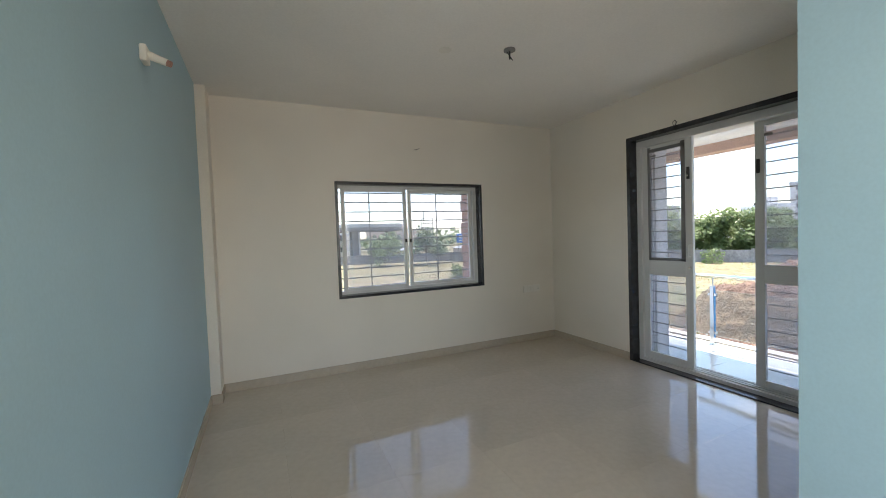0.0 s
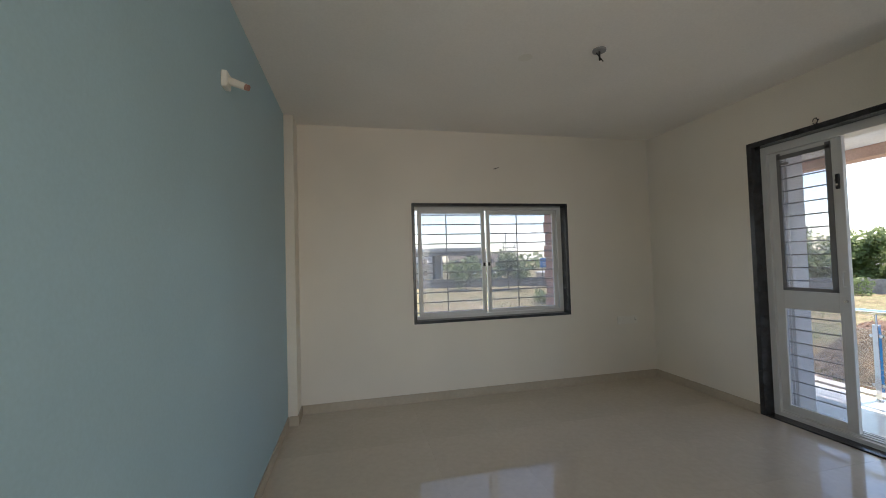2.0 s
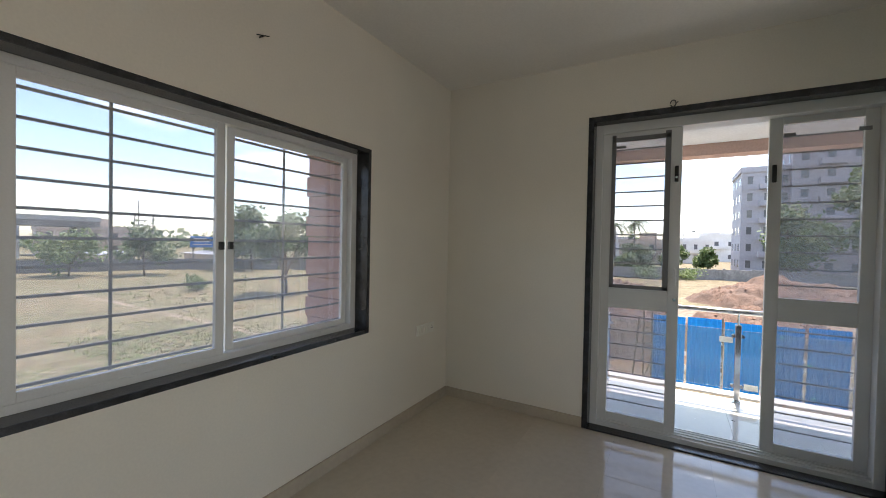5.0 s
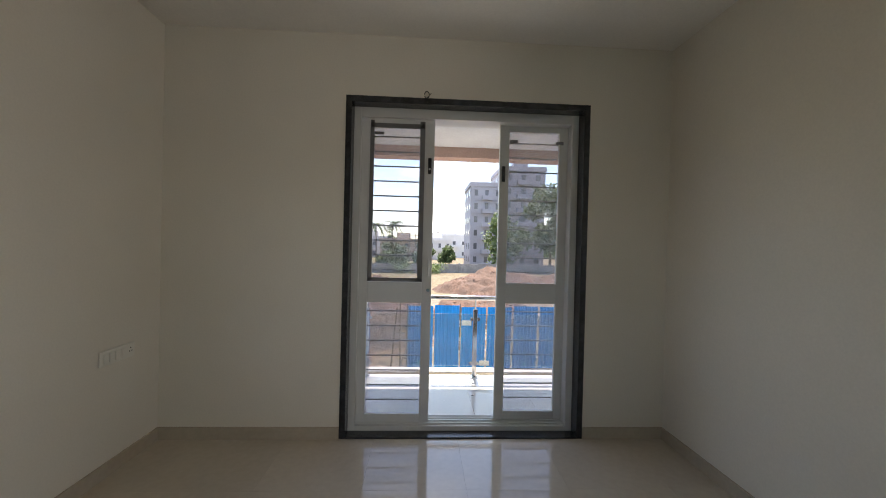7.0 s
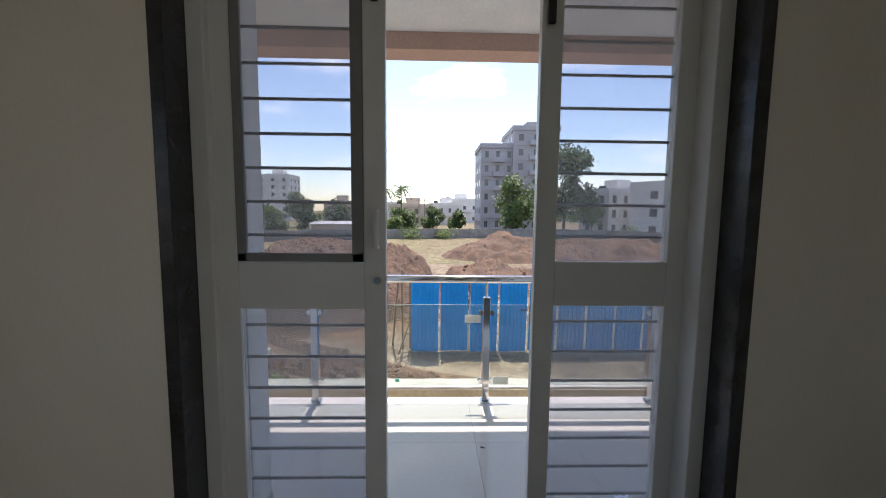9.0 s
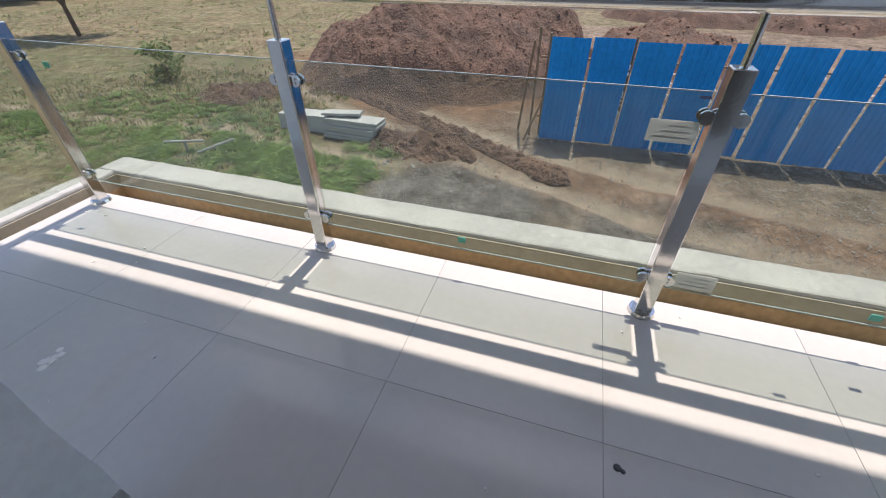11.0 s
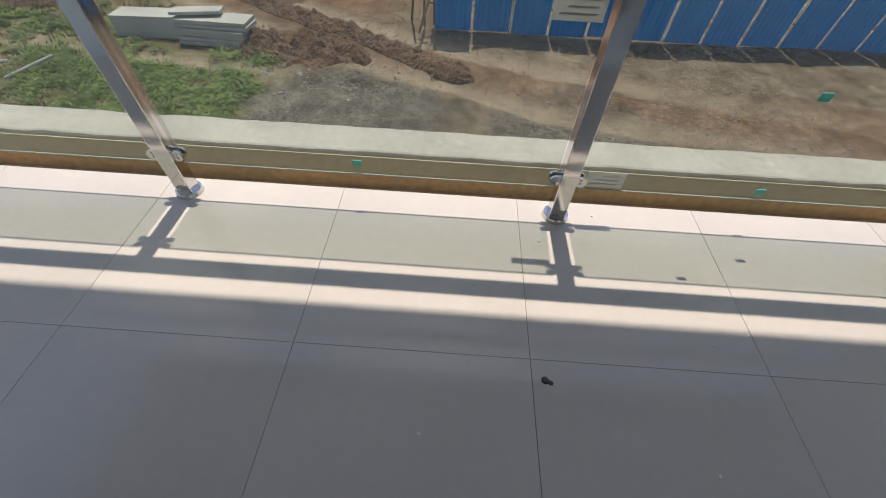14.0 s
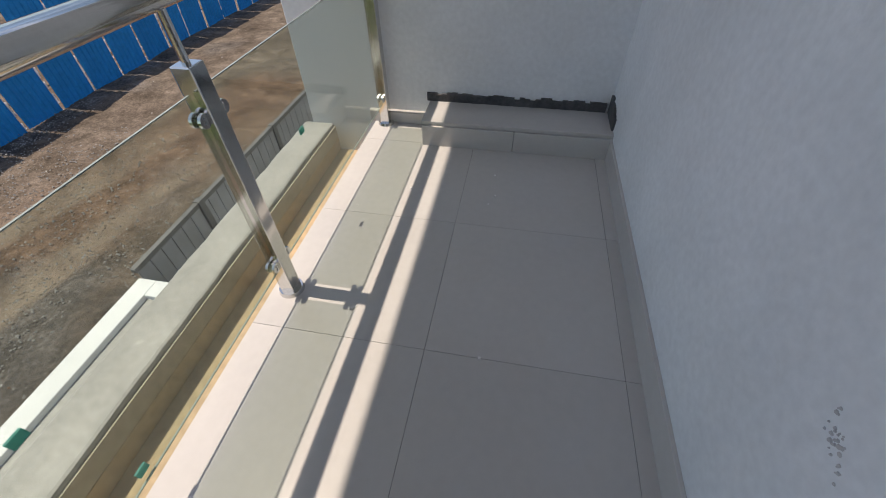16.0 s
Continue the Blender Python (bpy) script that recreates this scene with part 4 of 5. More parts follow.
def leafy(name, n, region, material, label, seed, size=(0.016, 0.045), spread=(0.06, 0.26), leaves=44):
    """Low broad-leaved clumps: many small tilted leaves heaped over each root."""
    rg = random.Random(seed)
    vs, fs = [], []
    for _ in range(n):
        x, y = region(rg)
        rad = rg.uniform(*spread)
        for _ in range(int(leaves * rg.uniform(0.5, 1.3))):
            a, d = rg.uniform(0, 6.28), rad * math.sqrt(rg.random())
            px, py, pz = x + d * math.cos(a), y + d * math.sin(a), G + rg.random() * (0.03 + 0.75 * (rad - d))
            s = rg.uniform(*size)
            b2, up = rg.uniform(0, 6.28), rg.uniform(-0.3, 0.9)
            cx, sx = math.cos(b2), math.sin(b2)
            k = len(vs)
            vs += [(px, py, pz), (px + s * (cx - 0.45 * sx), py + s * (sx + 0.45 * cx), pz + s * up * 0.6),
                   (px + 2 * s * cx, py + 2 * s * sx, pz + s * up), (px + s * (cx + 0.45 * sx), py + s * (sx - 0.45 * cx), pz + s * up * 0.6)]
            fs.append((k, k + 1, k + 2, k + 3))
    return solid(name, (vs, [], fs), material, label, "weeds", kind="stuff")


def weed_region(r):
    while True:
        x, y = r.uniform(5.2, 8.9), r.uniform(1.7, 14)
        lush = noise.noise((x * 0.7, y * 0.7, 5)) + 0.6 * noise.noise((x * 1.9, y * 1.9, 2)) - 0.5 * max(0, abs(x - 7.3) - 1.1) - 0.05 * max(0, y - 8)
        if lush > -0.1 + r.gauss(0, 0.14) and off(FOOTPATH, x, y) > 0.25:
            return x, y


leafy("weeds", 1500, weed_region, GRASS, "low green broad-leaved weeds growing in patches", 8)
leafy("path_weeds", 420, lambda r: (r.gauss(9.6, 0.7), r.uniform(4.6, 13)), GRASS, "green weeds along the footpath", 19, spread=(0.04, 0.14))
leafy("house_weeds", 900, lambda r: (r.uniform(2.4, 8), r.uniform(6, 20)), GRASS, "sparse small weeds in the worn grass", 20, spread=(0.03, 0.15), leaves=16)
tufts("dry_grass", 2600, lambda r: (r.uniform(5, 40), r.uniform(5, 40)), 0.03, 0.10, DRYGRASS, "short dry grass on the field", 9, 5)
tufts("near_grass", 3600, lambda r: (r.uniform(2.6, 14), r.uniform(5, 22)), 0.02, 0.07, DRYGRASS, "short worn grass beside the house", 12, 6)
tufts("near_weeds", 1000, lambda r: (r.uniform(2.6, 14), r.uniform(5, 22)), 0.02, 0.08, GRASS, "small green weeds in the worn grass", 13, 6)
tufts("far_weeds", 900, lambda r: (r.uniform(10, 50), r.uniform(9, 45)), 0.03, 0.10, GRASS, "green weeds dotted over the dry field", 10, 8)

# ---- precast panels stacked on the ground ----
for k, (x, y, w, n, a) in enumerate(((9.55, 4.75, 1.35, 1, 4), (9.35, 3.2, 1.5, 6, -3))):
    st = thing("panel_stack", (x, y, G), "stack of grey precast concrete panels lying on the soil" if n > 1 else "single thick grey precast panel standing on edge", "panel stack", "precast panels")
    rg = random.Random(k)
    for i in range(n):
        hgt = 0.085 if n > 1 else 0.45
        dx, dy = rg.uniform(-0.03, 0.03), rg.uniform(-0.05, 0.05)
        bm = B(-0.26, 0.26, -w / 2, w / 2, 0, hgt - 0.012, bevel=0.008)
        bmesh.ops.transform(bm, matrix=pose(x + dx, y + dy, G - 0.04 + i * hgt, 0, 0, a + rg.uniform(-2, 2)), verts=bm.verts)
        part("panel", bm, SLAB, st)
    if n > 1:
        bm = B(-0.2, 0.2, -0.5, 0.5, 0, 0.06, bevel=0.006)
        bmesh.ops.transform(bm, matrix=pose(x + 0.1, y + 0.35, G + 0.50, 0, 4, 12), verts=bm.verts)
        part("panel", bm, SLAB, st)
br = thing("wooden_prop", (7.3, 6.7, G), "weathered grey timber prop lying among the weeds", "timber")
part("timber", R((7.0, 7.0, G + 0.28), (7.4, 6.2, G + 0.25), 0.03, seg=8), SLAB, br)
part("timber", R((7.2, 6.6, G), (7.2, 6.6, G + 0.27), 0.03, seg=8), SLAB, br)
part("timber", R((7.2, 6.3, G + 0.02), (7.8, 5.7, G + 0.2), 0.03, seg=8), SLAB, br)

# ---- blue sheet fence ----
fence = thing("site_fence", (10.72, -8, G), "blue painted corrugated sheet hoarding on poles", "fence")
pitch, FH, FXX = 0.906, 2.38, 10.72
vs, fs = [], []
prof = []
yy = 0.0
while yy < 0.835:
    prof += [(yy, 0.0), (yy + 0.055, 0.0), (yy + 0.07, -0.022), (yy + 0.095, -0.022), (yy + 0.11, 0.0)]
    yy += 0.125
prof = [p for p in prof if p[0] <= 0.838] + [(0.838, 0.0)]
for side in (0, 0.006):
    for y, d in prof:
        vs += [(d + side, -y, 0.0), (d + side, -y, FH)]
m = len(prof)
for s in (0, 1):
    for i in range(m - 1):
        q = 2 * (s * m + i)
        fs.append((q, q + 2, q + 3, q + 1))
sheet = bpy.data.meshes.new("sheet")
sheet.from_pydata(vs, [], fs)
sheet.materials.append(FENCE)
rg = random.Random(2)
# pale peeling sheet edges, whitened for sunlight: a few shared strips of ragged flakes
flake_meshes = []
for k in range(4):
    vs, fs = [], []
    z = 0.0
    while z < 1.75:
        h = rg.uniform(0.03, 0.13)
        if rg.random() < 0.62 - 0.2 * (z > 1.0):
            w0, w1, q = rg.uniform(0.018, 0.05), rg.uniform(0.018, 0.05), len(vs)
            vs += [(0, 0, z), (-0.012, -w0, z + 0.01), (-0.02, -w1, z + h), (0, 0, z + h), (0.012, 0, z), (0.004, -w0, z + 0.01), (0, -w1, z + h), (0.012, 0, z + h)]
            fs += [(q, q + 1, q + 2, q + 3), (q + 4, q + 7, q + 6, q + 5), (q + 1, q + 5, q + 6, q + 2)]
        z += h
    me = bpy.data.meshes.new("torn_edge")
    me.from_pydata(vs, [], fs)
    me.materials.append(LABEL)
    flake_meshes.append(me)
for i in range(24):
    m_sheet = pose(FXX + rg.uniform(-0.03, 0.03), -1.40 - i * pitch, G - 0.03 + rg.uniform(-0.03, 0.03), rg.uniform(-0.3, 0.3), -3 + rg.uniform(-1, 1), rg.uniform(-1.0, 1.0))
    for nm, me, m in (("sheet", sheet, m_sheet), ("torn_edge", flake_meshes[i % 4], m_sheet @ Matrix.Translation((0.004, -0.836, 0.02)))):
        ob = new(nm, me)
        ob.parent = fence
        ob.matrix_parent_inverse = Matrix.Translation(-Vector(ORIGIN[fence.name]))
        ob.matrix_basis = m
        if nm == "torn_edge":
            tagged(ob, "peeling pale edge of the sheet, whitened for sunlight on it", kind="stuff")
    if i % 2 == 0:
        yp = -1.40 - i * pitch - (0.42 if i > 2 else -0.035)
        part("pole", R((FXX + 0.12, yp, G), (FXX + 0.0, yp, G + 2.4), 0.025, seg=8), BAMBOO, fence)
for z in (0.5, 1.9):
    part("rail", R((FXX + 0.09 - z * 0.05, -1.2, G + z), (FXX + 0.09 - z * 0.05, -21.8, G + z), 0.022, seg=8), BAMBOO, fence)
part("print_mark", B(FXX - 0.15, FXX - 0.144, -4.95, -4.72, G + 1.28, G + 1.34, bevel=0.001), FENCE_DK, fence, "dark blue printed mark")
for a, b in (((10.7, -1.15, G), (10.75, -1.12, G + 2.5)), ((11.1, -0.8, G), (10.9, -1.0, G + 2.2)), ((10.3, -1.05, G), (10.9, -1.5, G + 1.3)), ((10.6, -0.9, G + 1.4), (10.75, -1.9, G + 1.45))):
    part("brace", R(a, b, 0.03, seg=8), BAMBOO, fence)

# ---- the neighbour's forecourt below ----
lw = thing("low_roof", (2.7, -3.6, -1.2), "white rimmed grey canopy slab over the lower entrance", "canopy")
part("slab", B(2.05, 3.12, -4.07, -2.6, -1.22, -1.10), SLAB, lw, "grey slab top")
part("rim", B(3.12, 3.26, -4.2, -2.6, -1.26, -1.06, bevel=0.006), WHITE_EXT, lw)
part("rim", B(2.05, 3.12, -4.2, -4.07, -1.26, -1.06, bevel=0.006), WHITE_EXT, lw)
part("wall", B(2.05, 2.2, -4.15, -2.6, -3.0, -1.22), WHITE_EXT, lw)
gate = thing("metal_gate", (3.28, -6.5, G), "brown-grey ribbed sheet metal gate below the balcony", "gate")
for i in range(5):
    part("gate_post", B(3.25, 3.31, -4.99 - i * 1.25, -4.93 - i * 1.25, G, -0.98, bevel=0.005), BAR, gate)
part("top_rail", B(3.26, 3.30, -10.2, -4.21, -1.03, -0.99, bevel=0.004), BAR, gate)
for i in range(50):
    part("slat", B(3.27, 3.29, -4.34 - i * 0.117, -4.232 - i * 0.117, G + 0.1, -1.03), TIN, gate)

# ---- boundary wall and what stands beyond it ----
bw = [(40, -45), (52, -36), (62, -30), (62, -8), (54, 15), (42, 33), (36, 47), (24, 58), (8, 62), (-20, 64)]
for (xa, ya), (xb, yb) in zip(bw, bw[1:]):
    ln, an = math.hypot(xb - xa, yb - ya), math.atan2(yb - ya, xb - xa)
    o = thing("boundary_wall", (xa, ya, G), "weathered grey block boundary wall", "wall", "boundary walls")
    nn = max(2, round(ln / 3))
    for i in range(nn):
        bm = B(i * ln / nn + 0.12, (i + 1) * ln / nn - 0.12, -0.08, 0.08, -0.1, 1.45 + 0.05 * (i % 3), bevel=0.01)
        bmesh.ops.transform(bm, matrix=pose(xa, ya, G, 0, 0, math.degrees(an)), verts=bm.verts)
        part("bay", bm, GREYWALL, o)
        bm = B(i * ln / nn - 0.12, i * ln / nn + 0.12, -0.12, 0.12, -0.1, 1.6, bevel=0.01)
        bmesh.ops.transform(bm, matrix=pose(xa, ya, G, 0, 0, math.degrees(an)), verts=bm.verts)
        part("pier", bm, GREYWALL, o)


def tree(x, y, h, w, material, seed, label, n=1500, trunk=0.3, leaf=0.35, base=G, low=0.25, trunk_r=0.02):
    rg = random.Random(seed)
    t = thing("tree", (x, y, base), label, "tree", "trees in the field and beyond the wall")
    bm = R((x, y, base - 0.1), (x + rg.uniform(-0.2, 0.2), y, base + h * 0.5), h * trunk_r, h * trunk_r * 0.55, seg=9)
    cl = []
    for i in range(13):
        a, rr = rg.uniform(0, 6.28), math.sqrt(rg.random()) * w * 0.42
        z = base + h * (low + 0.12 + (0.80 - low) * rg.random())
        k = 1 - 0.55 * abs((z - base) / h - 0.55)
        cl.append((x + rr * math.cos(a) * k, y + rr * math.sin(a) * k, z, w * rg.uniform(0.13, 0.24)))
    cl.append((x, y, base + h * 0.82, w * 0.2))
    for c in cl[:9]:
        rod(bm, (x, y, base + h * rg.uniform(0.2, 0.42)), c[:3], h * trunk_r * 0.4, h * 0.003, seg=6)
    part("trunk", bm, BARK, t)
    vs, fs = [], []
    for i in range(n):
        c = cl[rg.randrange(len(cl))]
        d = Vector((rg.gauss(0, 1), rg.gauss(0, 1), rg.gauss(0, 0.8)))
        d = d.normalized() * c[3] * (rg.random() ** 0.4) * (1.0 if rg.random() < 0.9 else 1.3)
        p = Vector(c[:3]) + d
        u = Vector((rg.gauss(0, 1), rg.gauss(0, 1), rg.gauss(0, 1))).normalized()
        v = u.orthogonal().normalized()
        s = leaf * rg.uniform(0.5, 1.1)
        k = len(vs)
        vs += [tuple(p - u * s), tuple(p + v * s * 0.5), tuple(p + u * s), tuple(p - v * s * 0.5)]
        fs.append((k, k + 1, k + 2, k + 3))
    part("crown", (vs, [], fs), material, t)
    return t


def palm(x, y, h, seed):
    rg = random.Random(seed)
    t = thing("palm_tree", (x, y, G), "tall coconut palm with a ragged crown", "palm tree", "palms")
    part("trunk", R((x, y, G - 0.1), (x + 0.3, y + 0.2, G + h), 0.16, 0.10, seg=9), BARK, t)
    vs, fs = [], []
    for i in range(22):
        a, up = rg.uniform(0, 6.28), rg.uniform(-0.1, 1.0)
        prev = Vector((x + 0.3, y + 0.2, G + h))
        for s in range(7):
            q = prev + Vector((math.cos(a) * 0.36, math.sin(a) * 0.36, 0.36 * (up - 0.33 * s)))
            sd = Vector((-math.sin(a), math.cos(a), 0)) * 0.45 * (1 - s / 9)
            k = len(vs)
            for sg in (1, -1):
                vs += [tuple(prev), tuple(prev + sd * sg - Vector((0, 0, 0.2))), tuple(q)]
                fs.append((len(vs) - 3, len(vs) - 2, len(vs) - 1))
            prev = q
    part("crown", (vs, [], fs), LEAF, t)


DK = "dark green broad-leaved tree with a dense uneven crown"
LT = "light green bushy tree behind the boundary wall"
tree(66, -15.5, 10.8, 9.5, LEAF, 1, "tall dark green tree in front of the grey tower block", 3800, leaf=0.42, low=0.12)
tree(66, -24.5, 14.6, 10.0, LEAF, 2, "very tall dark green tree beside the grey tower block", 4600, leaf=0.45, low=0.2)
tree(69, -30.5, 6.5, 6, LEAF, 3, DK, 1500)
for k in range(7):
    tree(46 + k * 1.2 + (k % 2) * 2, 38.5 - k * 2.6, 5.4 + (k * 7 % 5) * 0.35, 7.5, LEAF_LT, 10 + k, LT, 3600, leaf=0.34, low=0.02)
for k, (x, y, h, w) in enumerate(((60, 22, 4.2, 5), (68, 20, 6.0, 5), (74, 16, 6.4, 6), (80, 12, 6.2, 6), (72, 10, 5.4, 6), (78, 4, 4.6, 6), (66, 4, 3.0, 4),
                                  (84, -2, 5.0, 5), (90, -8, 4.5, 5), (44, 46, 7.5, 7), (50, 58, 8, 8), (40, 58, 6.5, 8), (56, 48, 6, 5), (36, 62, 6, 9), (95, 30, 8, 8), (90, 40, 8, 8))):
    tree(x, y, h, w, LEAF if k % 3 else LEAF_LT, 40 + k, DK if k % 3 else LT, 2400, leaf=0.36, low=0.02)
palm(75, 7.1, 8.2, 1)
palm(75.5, 3.9, 8.4, 2)
palm(52, 53, 7.5, 3)
tree(13.2, 54, 4.5, 6.5, LEAF_LT, 70, "light green thorn tree at the field's edge", 2000, leaf=0.3, low=0.1)
tree(18.5, 50, 5.4, 7, LEAF, 71, "spreading tree with a short trunk on the dry field", 2400, leaf=0.32, low=0.15)
tree(31.8, 50, 8.6, 9, LEAF, 72, "large round dark green tree on the field", 3600, leaf=0.36, low=0.15)
tree(18.3, 25.5, 6.5, 6, LEAF, 73, "field tree with a bare trunk throwing a dark shadow", 2200, leaf=0.3, low=0.4)
for k, (x, y, h, w) in enumerate(((12.3, 12.5, 1.3, 1.4), (15, 33, 1.2, 2), (60, 8, 1.6, 3), (58, 1, 1.5, 4), (59, -4, 1.4, 4), (60, -33, 2.0, 4), (54, -40, 2.0, 3), (38, 36, 1.5, 3), (45, 25, 1.4, 3))):
    o = tree(x, y, h, w, LEAF_LT, 90 + k, "low green bush on the dry field", 700, leaf=0.10 if k == 0 else 0.16, low=0.0)
    o.name = "bush"
    tagged(o, category="bush", group="bushes")


def building(name, x, y, w, d, z0, h, turn, material, storeys, cols, label, roof_box=True, band=True, deep=None):
    """A block with its long side w along its own y axis, windows on its front (-x) and both ends."""
    o = thing(name, (x, y, z0), label, "building", "buildings beyond the field")
    M = pose(x, y, z0, 0, 0, turn)

    def put(nm, bm, mt, par=o, lab=""):
        bmesh.ops.transform(bm, matrix=M, verts=bm.verts)
        return part(nm, bm, mt, par, lab)
    put("wall", B(0, d, -w / 2, w / 2, 0, h), material)
    put("roof", B(-0.25, d + 0.25, -w / 2 - 0.25, w / 2 + 0.25, h, h + 0.25), material)
    pr = B(-0.2, 0, -w / 2 - 0.2, w / 2 + 0.2, h + 0.25, h + 0.95)
    box(pr, 0, d, -w / 2 - 0.2, -w / 2, h + 0.25, h + 0.95)
    box(pr, 0, d, w / 2, w / 2 + 0.2, h + 0.25, h + 0.95)
    put("parapet", pr, material)
    if roof_box:
        put("stair_tower", B(d * 0.3, d * 0.7, -w * 0.2, w * 0.12, h + 0.25, h + 2.7), material)
        bm = R((d * 0.5, w * 0.3, h + 0.25), (d * 0.5, w * 0.3, h + 1.6), 0.7, 0.6, seg=14)
        put("water_tank", bm, TANK, lab="black plastic water tank")
    sh = h / storeys
    for s in range(storeys):
        if band:
            put("band", B(-0.12, 0, -w / 2, w / 2, (s + 1) * sh - 0.12, (s + 1) * sh + 0.1), material)
        for c in range(cols):
            yc = -w / 2 + w * (c + 0.5) / cols
            ww = min(1.1, w / cols * 0.30)
            wi = put("window", B(-0.06, 0.02, yc - ww / 2, yc + ww / 2, s * sh + 0.9, s * sh + 2.2), DARKGLASS)
            put("window_sill", B(-0.3, 0, yc - ww / 2 - 0.1, yc + ww / 2 + 0.1, s * sh + 2.22, s * sh + 2.32), material, wi)
            if c % 3 == 1 and s > 0:
                bal = put("balcony", B(-1.2, 0, yc - w / cols * 0.48, yc + w / cols * 0.48, s * sh - 0.1, s * sh + 0.85), material)
        for sd in (-1, 1):
            for c in range(max(1, int(d // 4))):
                xc = 2 + c * 4
                if xc < d - 1:
                    put("window", B(xc - 0.6, xc + 0.6, sd * w / 2 - 0.04, sd * w / 2 + 0.04, s * sh + 0.9, s * sh + 2.2), DARKGLASS)
    return o


building("tower_block", 85, -16.0, 7.2, 12, G, 17.9, 0, BLD_GREY, 6, 3, "grey multi-storey tower block under a pale sky", False)
building("tower_block", 84, -24, 9.8, 14, G, 21.5, 0, BLD_GREY, 7, 3, "taller grey tower block with small balconies")
building("apartment_house", 68, -37, 9, 9, G, 7.6, 12, BLD_WHITE, 3, 4, "white three-storey apartment house with balconies")
building("apartment_house", 60, -47, 16, 10, G, 8.4, 32, BLD_WHITE, 3, 8, "white stepped apartment house with a roof terrace")
building("tower_block", 150, 58, 12.5, 12, G, 16.5, 0, BLD_WHITE, 6, 3, "distant pale high-rise block")
building("house", 110, 53, 8, 8, G, 8.4, 0, BLD_WHITE, 3, 3, "distant white house among trees")
building("house", 100, 44, 7, 8, G, 5.0, 0, BLD_WHITE, 2, 3, "small white house among trees", False)
building("villa", 57, 50, 11, 9, G, 7.2, -28, BLD_GREY, 2, 4, "grey two-storey villa with balconies behind the trees")
building("house", 58, 38, 7, 6, G, 3.6, -20, BLD_WHITE, 1, 3, "low white house behind the boundary wall", False)
building("house", 108, 4, 12, 8, G, 5.2, 0, BLD_TAN, 2, 4, "tan flat-roofed house in the distance")
building("house", 120, -6, 10, 8, G, 5.8, 0, BLD_WHITE, 2, 4, "white flat-roofed house in the distance")
building("house", 130, 16, 14, 8, G, 6.2, 0, BLD_WHITE, 2, 4, "white flat-roofed house in the distance")
building("house", 118, 26, 9, 8, G, 6.0, 0, BLD_TAN, 2, 3, "tan house in the distance")
building("house", 145, -12, 14, 8, G, 8.0, 0, BLD_WHITE, 2, 4, "white block in the distance")
building("house", 12, 100, 16, 10, G, 6.2, 90, BLD_WHITE, 2, 5, "white low block beyond the field")
building("house", 34, 110, 18, 10, G, 5.6, 80, BLD_TAN, 2, 5, "tan low block beyond the field")
building("house", 62, 95, 16, 10, G, 5.6, 60, BLD_WHITE, 2, 5, "white low block beyond the field")
building("house", -14, 100, 18, 10, G, 7.0, 95, BLD_WHITE, 2, 5, "white low block beyond the field")
via = thing("flyover", (16, 90, G), "long grey concrete flyover with a parapet beyond the field", "flyover")
part("deck", B(-25, 27.5, 88, 97, 2.9, 3.9, bevel=0.05), GREYWALL, via)
part("parapet", B(-25, 27.5, 87.8, 88.1, 3.9, 4.7), SLAB, via)
for i in range(6):
    part("column", B(-20 + i * 9, -18.4 + i * 9, 91, 94, G, 2.9, bevel=0.1), GREYWALL, via)
mast = thing("lattice_mast", (35.2, 90, G), "thin steel lattice mast on a rooftop frame", "mast")
for x in (33.6, 36.8):
    part("leg", R((x, 90, G), (x, 90, 5.9), 0.12, seg=8), BAR, mast)
part("leg", R((34.3, 90, G), (34.3, 90, 8.6), 0.1, seg=8), BAR, mast)
for z in (2.6, 3.6, 4.6, 5.8):
    part("cross_bar", R((33.4, 90, z), (37.0, 90, z), 0.09, seg=8), BAR, mast)
for x, y, w in ((64.5, 14, 8.0), (30, 60, 9.0), (19, 66, 8.0)):
    o = thing("shed", (x, y, G), "low shed with a sloping tin roof by the wall", "shed", "sheds")
    part("wall", B(x, x + 3, y - w / 2, y + w / 2, G, G + 1.9), BLD_TAN, o)
    bm = B(-0.4, 3.4, -w / 2 - 0.3, w / 2 + 0.3, 0, 0.08)
    bmesh.ops.transform(bm, matrix=pose(x, y, G + 1.95, 0, -6, 0), verts=bm.verts)
    part("roof", bm, TIN, o)
o = thing("sign_board", (29.5, 58, G), "blue roadside sign board on two posts", "sign")
part("board", B(27.6, 31.4, 58, 58.1, 0.0, 1.6), SIGNBLUE, o)
for k in range(3):
    part("lettering_bar", B(28.0, 30.6 - 0.4 * k, 57.97, 58.0, 0.35 + 0.42 * k, 0.5 + 0.42 * k), PAPER, o)
for x in (28, 31):
    part("post", R((x, 58.1, G), (x, 58.1, 0.2), 0.08, seg=8), BAR, o)
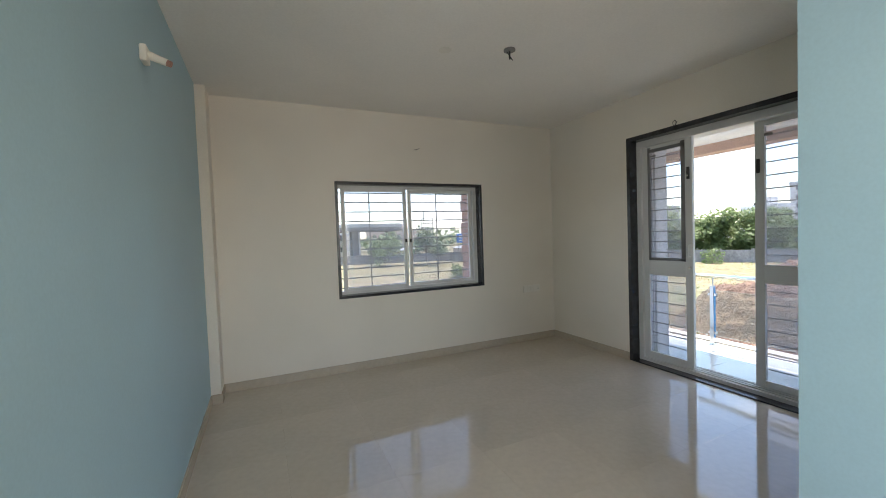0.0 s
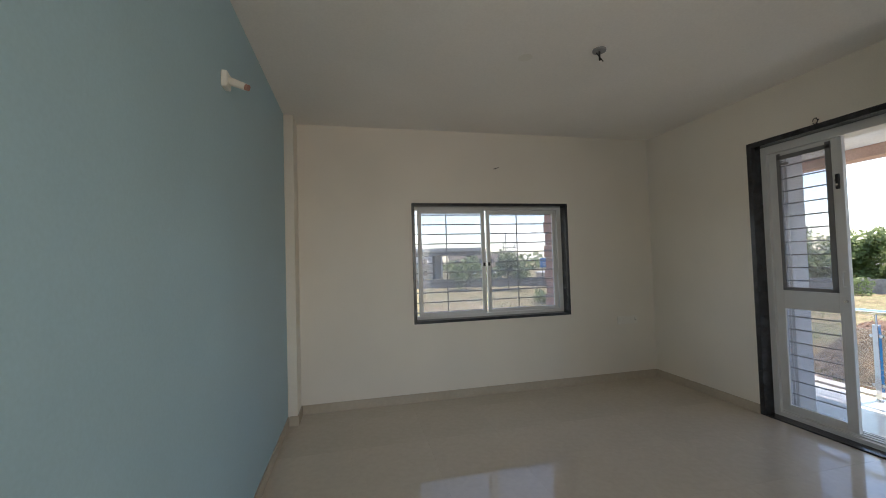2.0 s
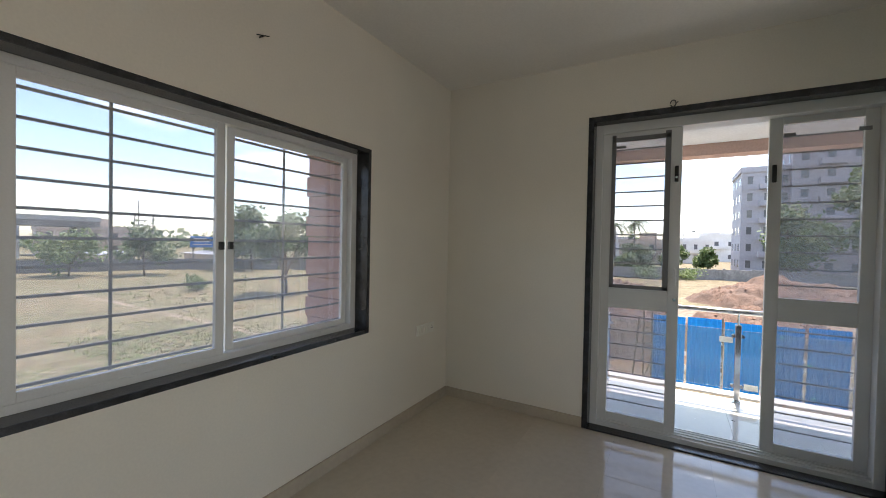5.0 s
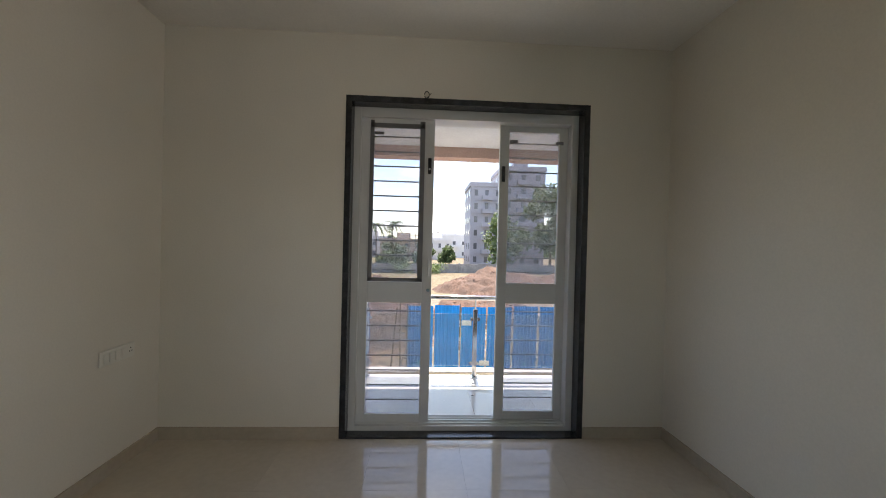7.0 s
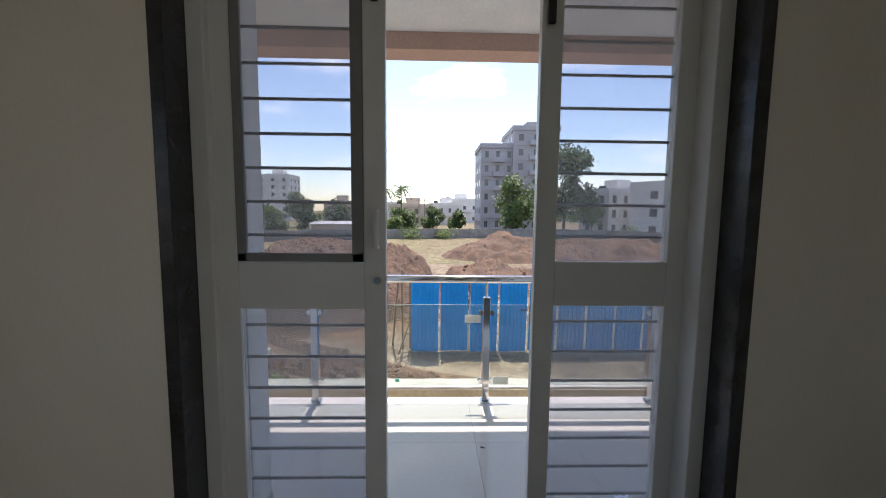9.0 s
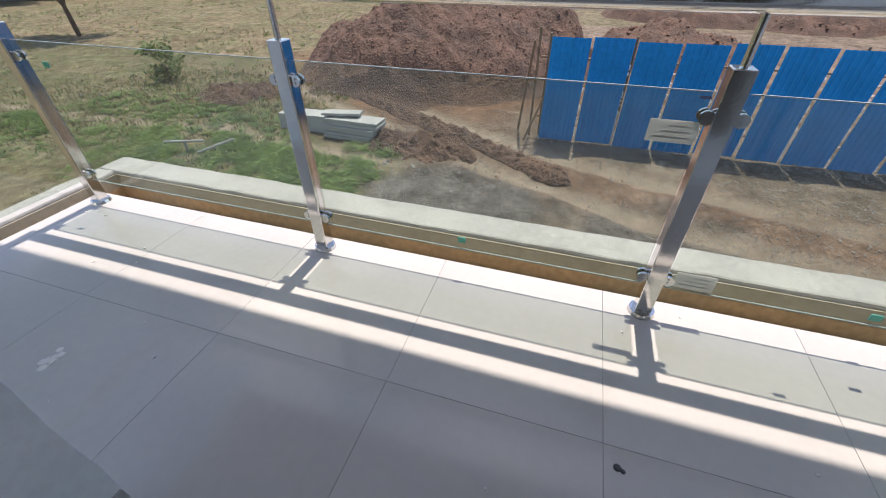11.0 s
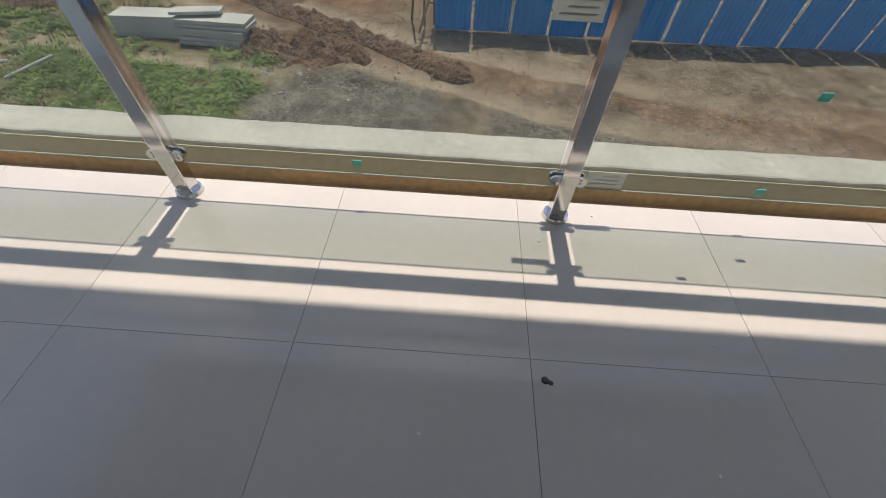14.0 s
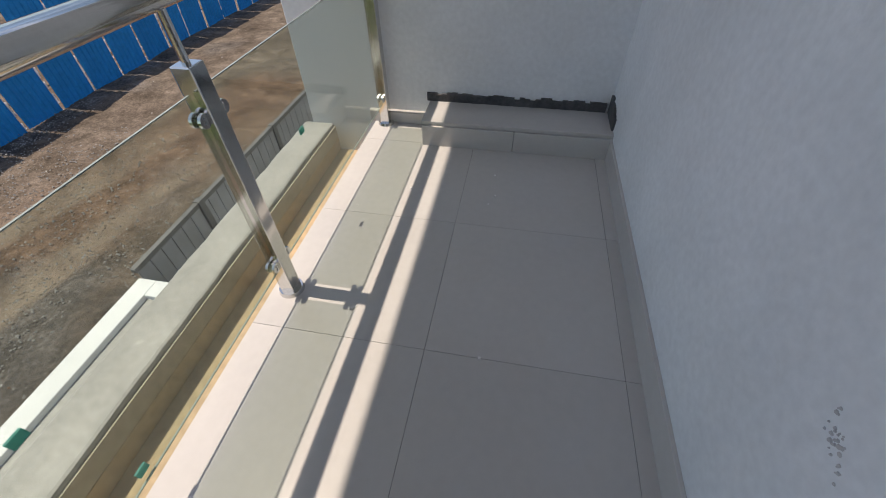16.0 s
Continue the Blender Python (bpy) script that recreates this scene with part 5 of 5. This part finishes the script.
for x, y, h in ((100, 0, 7.5), (101, 1.5, 7.5), (90, 50, 8)):
    o = thing("utility_pole", (x, y, G), "distant electricity pole with cross arms", "pole", "poles")
    part("pole", R((x, y, G), (x, y, G + h), 0.12, 0.09, seg=8), BAR, o)
    part("cross_arm", B(x - 0.05, x + 0.05, y - 0.9, y + 0.9, G + h - 0.6, G + h - 0.5), BAR, o)
rg = random.Random(77)
vs, fs = [], []
for i in range(5200):
    a = rg.uniform(-1.2, 1.75)
    dd = rg.uniform(170, 240)
    p = Vector((dd * math.cos(a), dd * math.sin(a), G + rg.random() ** 1.6 * (5.5 + 2.5 * math.sin(a * 17) + 1.5 * math.sin(a * 41))))
    u = Vector((rg.gauss(0, 1), rg.gauss(0, 1), rg.gauss(0, 1))).normalized()
    v = u.orthogonal().normalized()
    s = rg.uniform(1.0, 2.4)
    k = len(vs)
    vs += [tuple(p - u * s), tuple(p + v * s * 0.6), tuple(p + u * s), tuple(p - v * s * 0.6)]
    fs.append((k, k + 1, k + 2, k + 3))
solid("far_woods", (vs, [], fs), LEAF, "far belt of trees along the horizon", "trees", kind="stuff")

# ---- floor tiles, last ----
def tiles(parent, x0s, y0s, z, t, material, gap):
    cache = {}
    for xa, xb in zip(x0s, x0s[1:]):
        for ya, yb in zip(y0s, y0s[1:]):
            key = (round(xb - xa, 3), round(yb - ya, 3))
            if key not in cache:
                bm = B(gap / 2, key[0] - gap / 2, gap / 2, key[1] - gap / 2, 0, t)
                me = bpy.data.meshes.new("tile")
                bm.to_mesh(me)
                bm.free()
                me.materials.append(material)
                cache[key] = me
            ob = new("tile", cache[key])
            ob.parent = parent
            ob.location = (xa, ya, z - t)


tiles(bpy.data.objects["floor_balcony"], [XO, 0.435, 1.012, 1.575], [-4.9, -4.585] + [-2.30 + 0.573 * k for k in range(-3, 5)] + [0.075], ZB, 0.006, BALC_TILE, 0.0013)
tiles(sub, [XW] + [-3.6 + 0.6 * k for k in range(7)] + [0.10], [-8.0] + [-7.5 + 0.6 * k for k in range(13)] + [0.0], 0.0, 0.010, FLOOR_TILE, 0.0006)
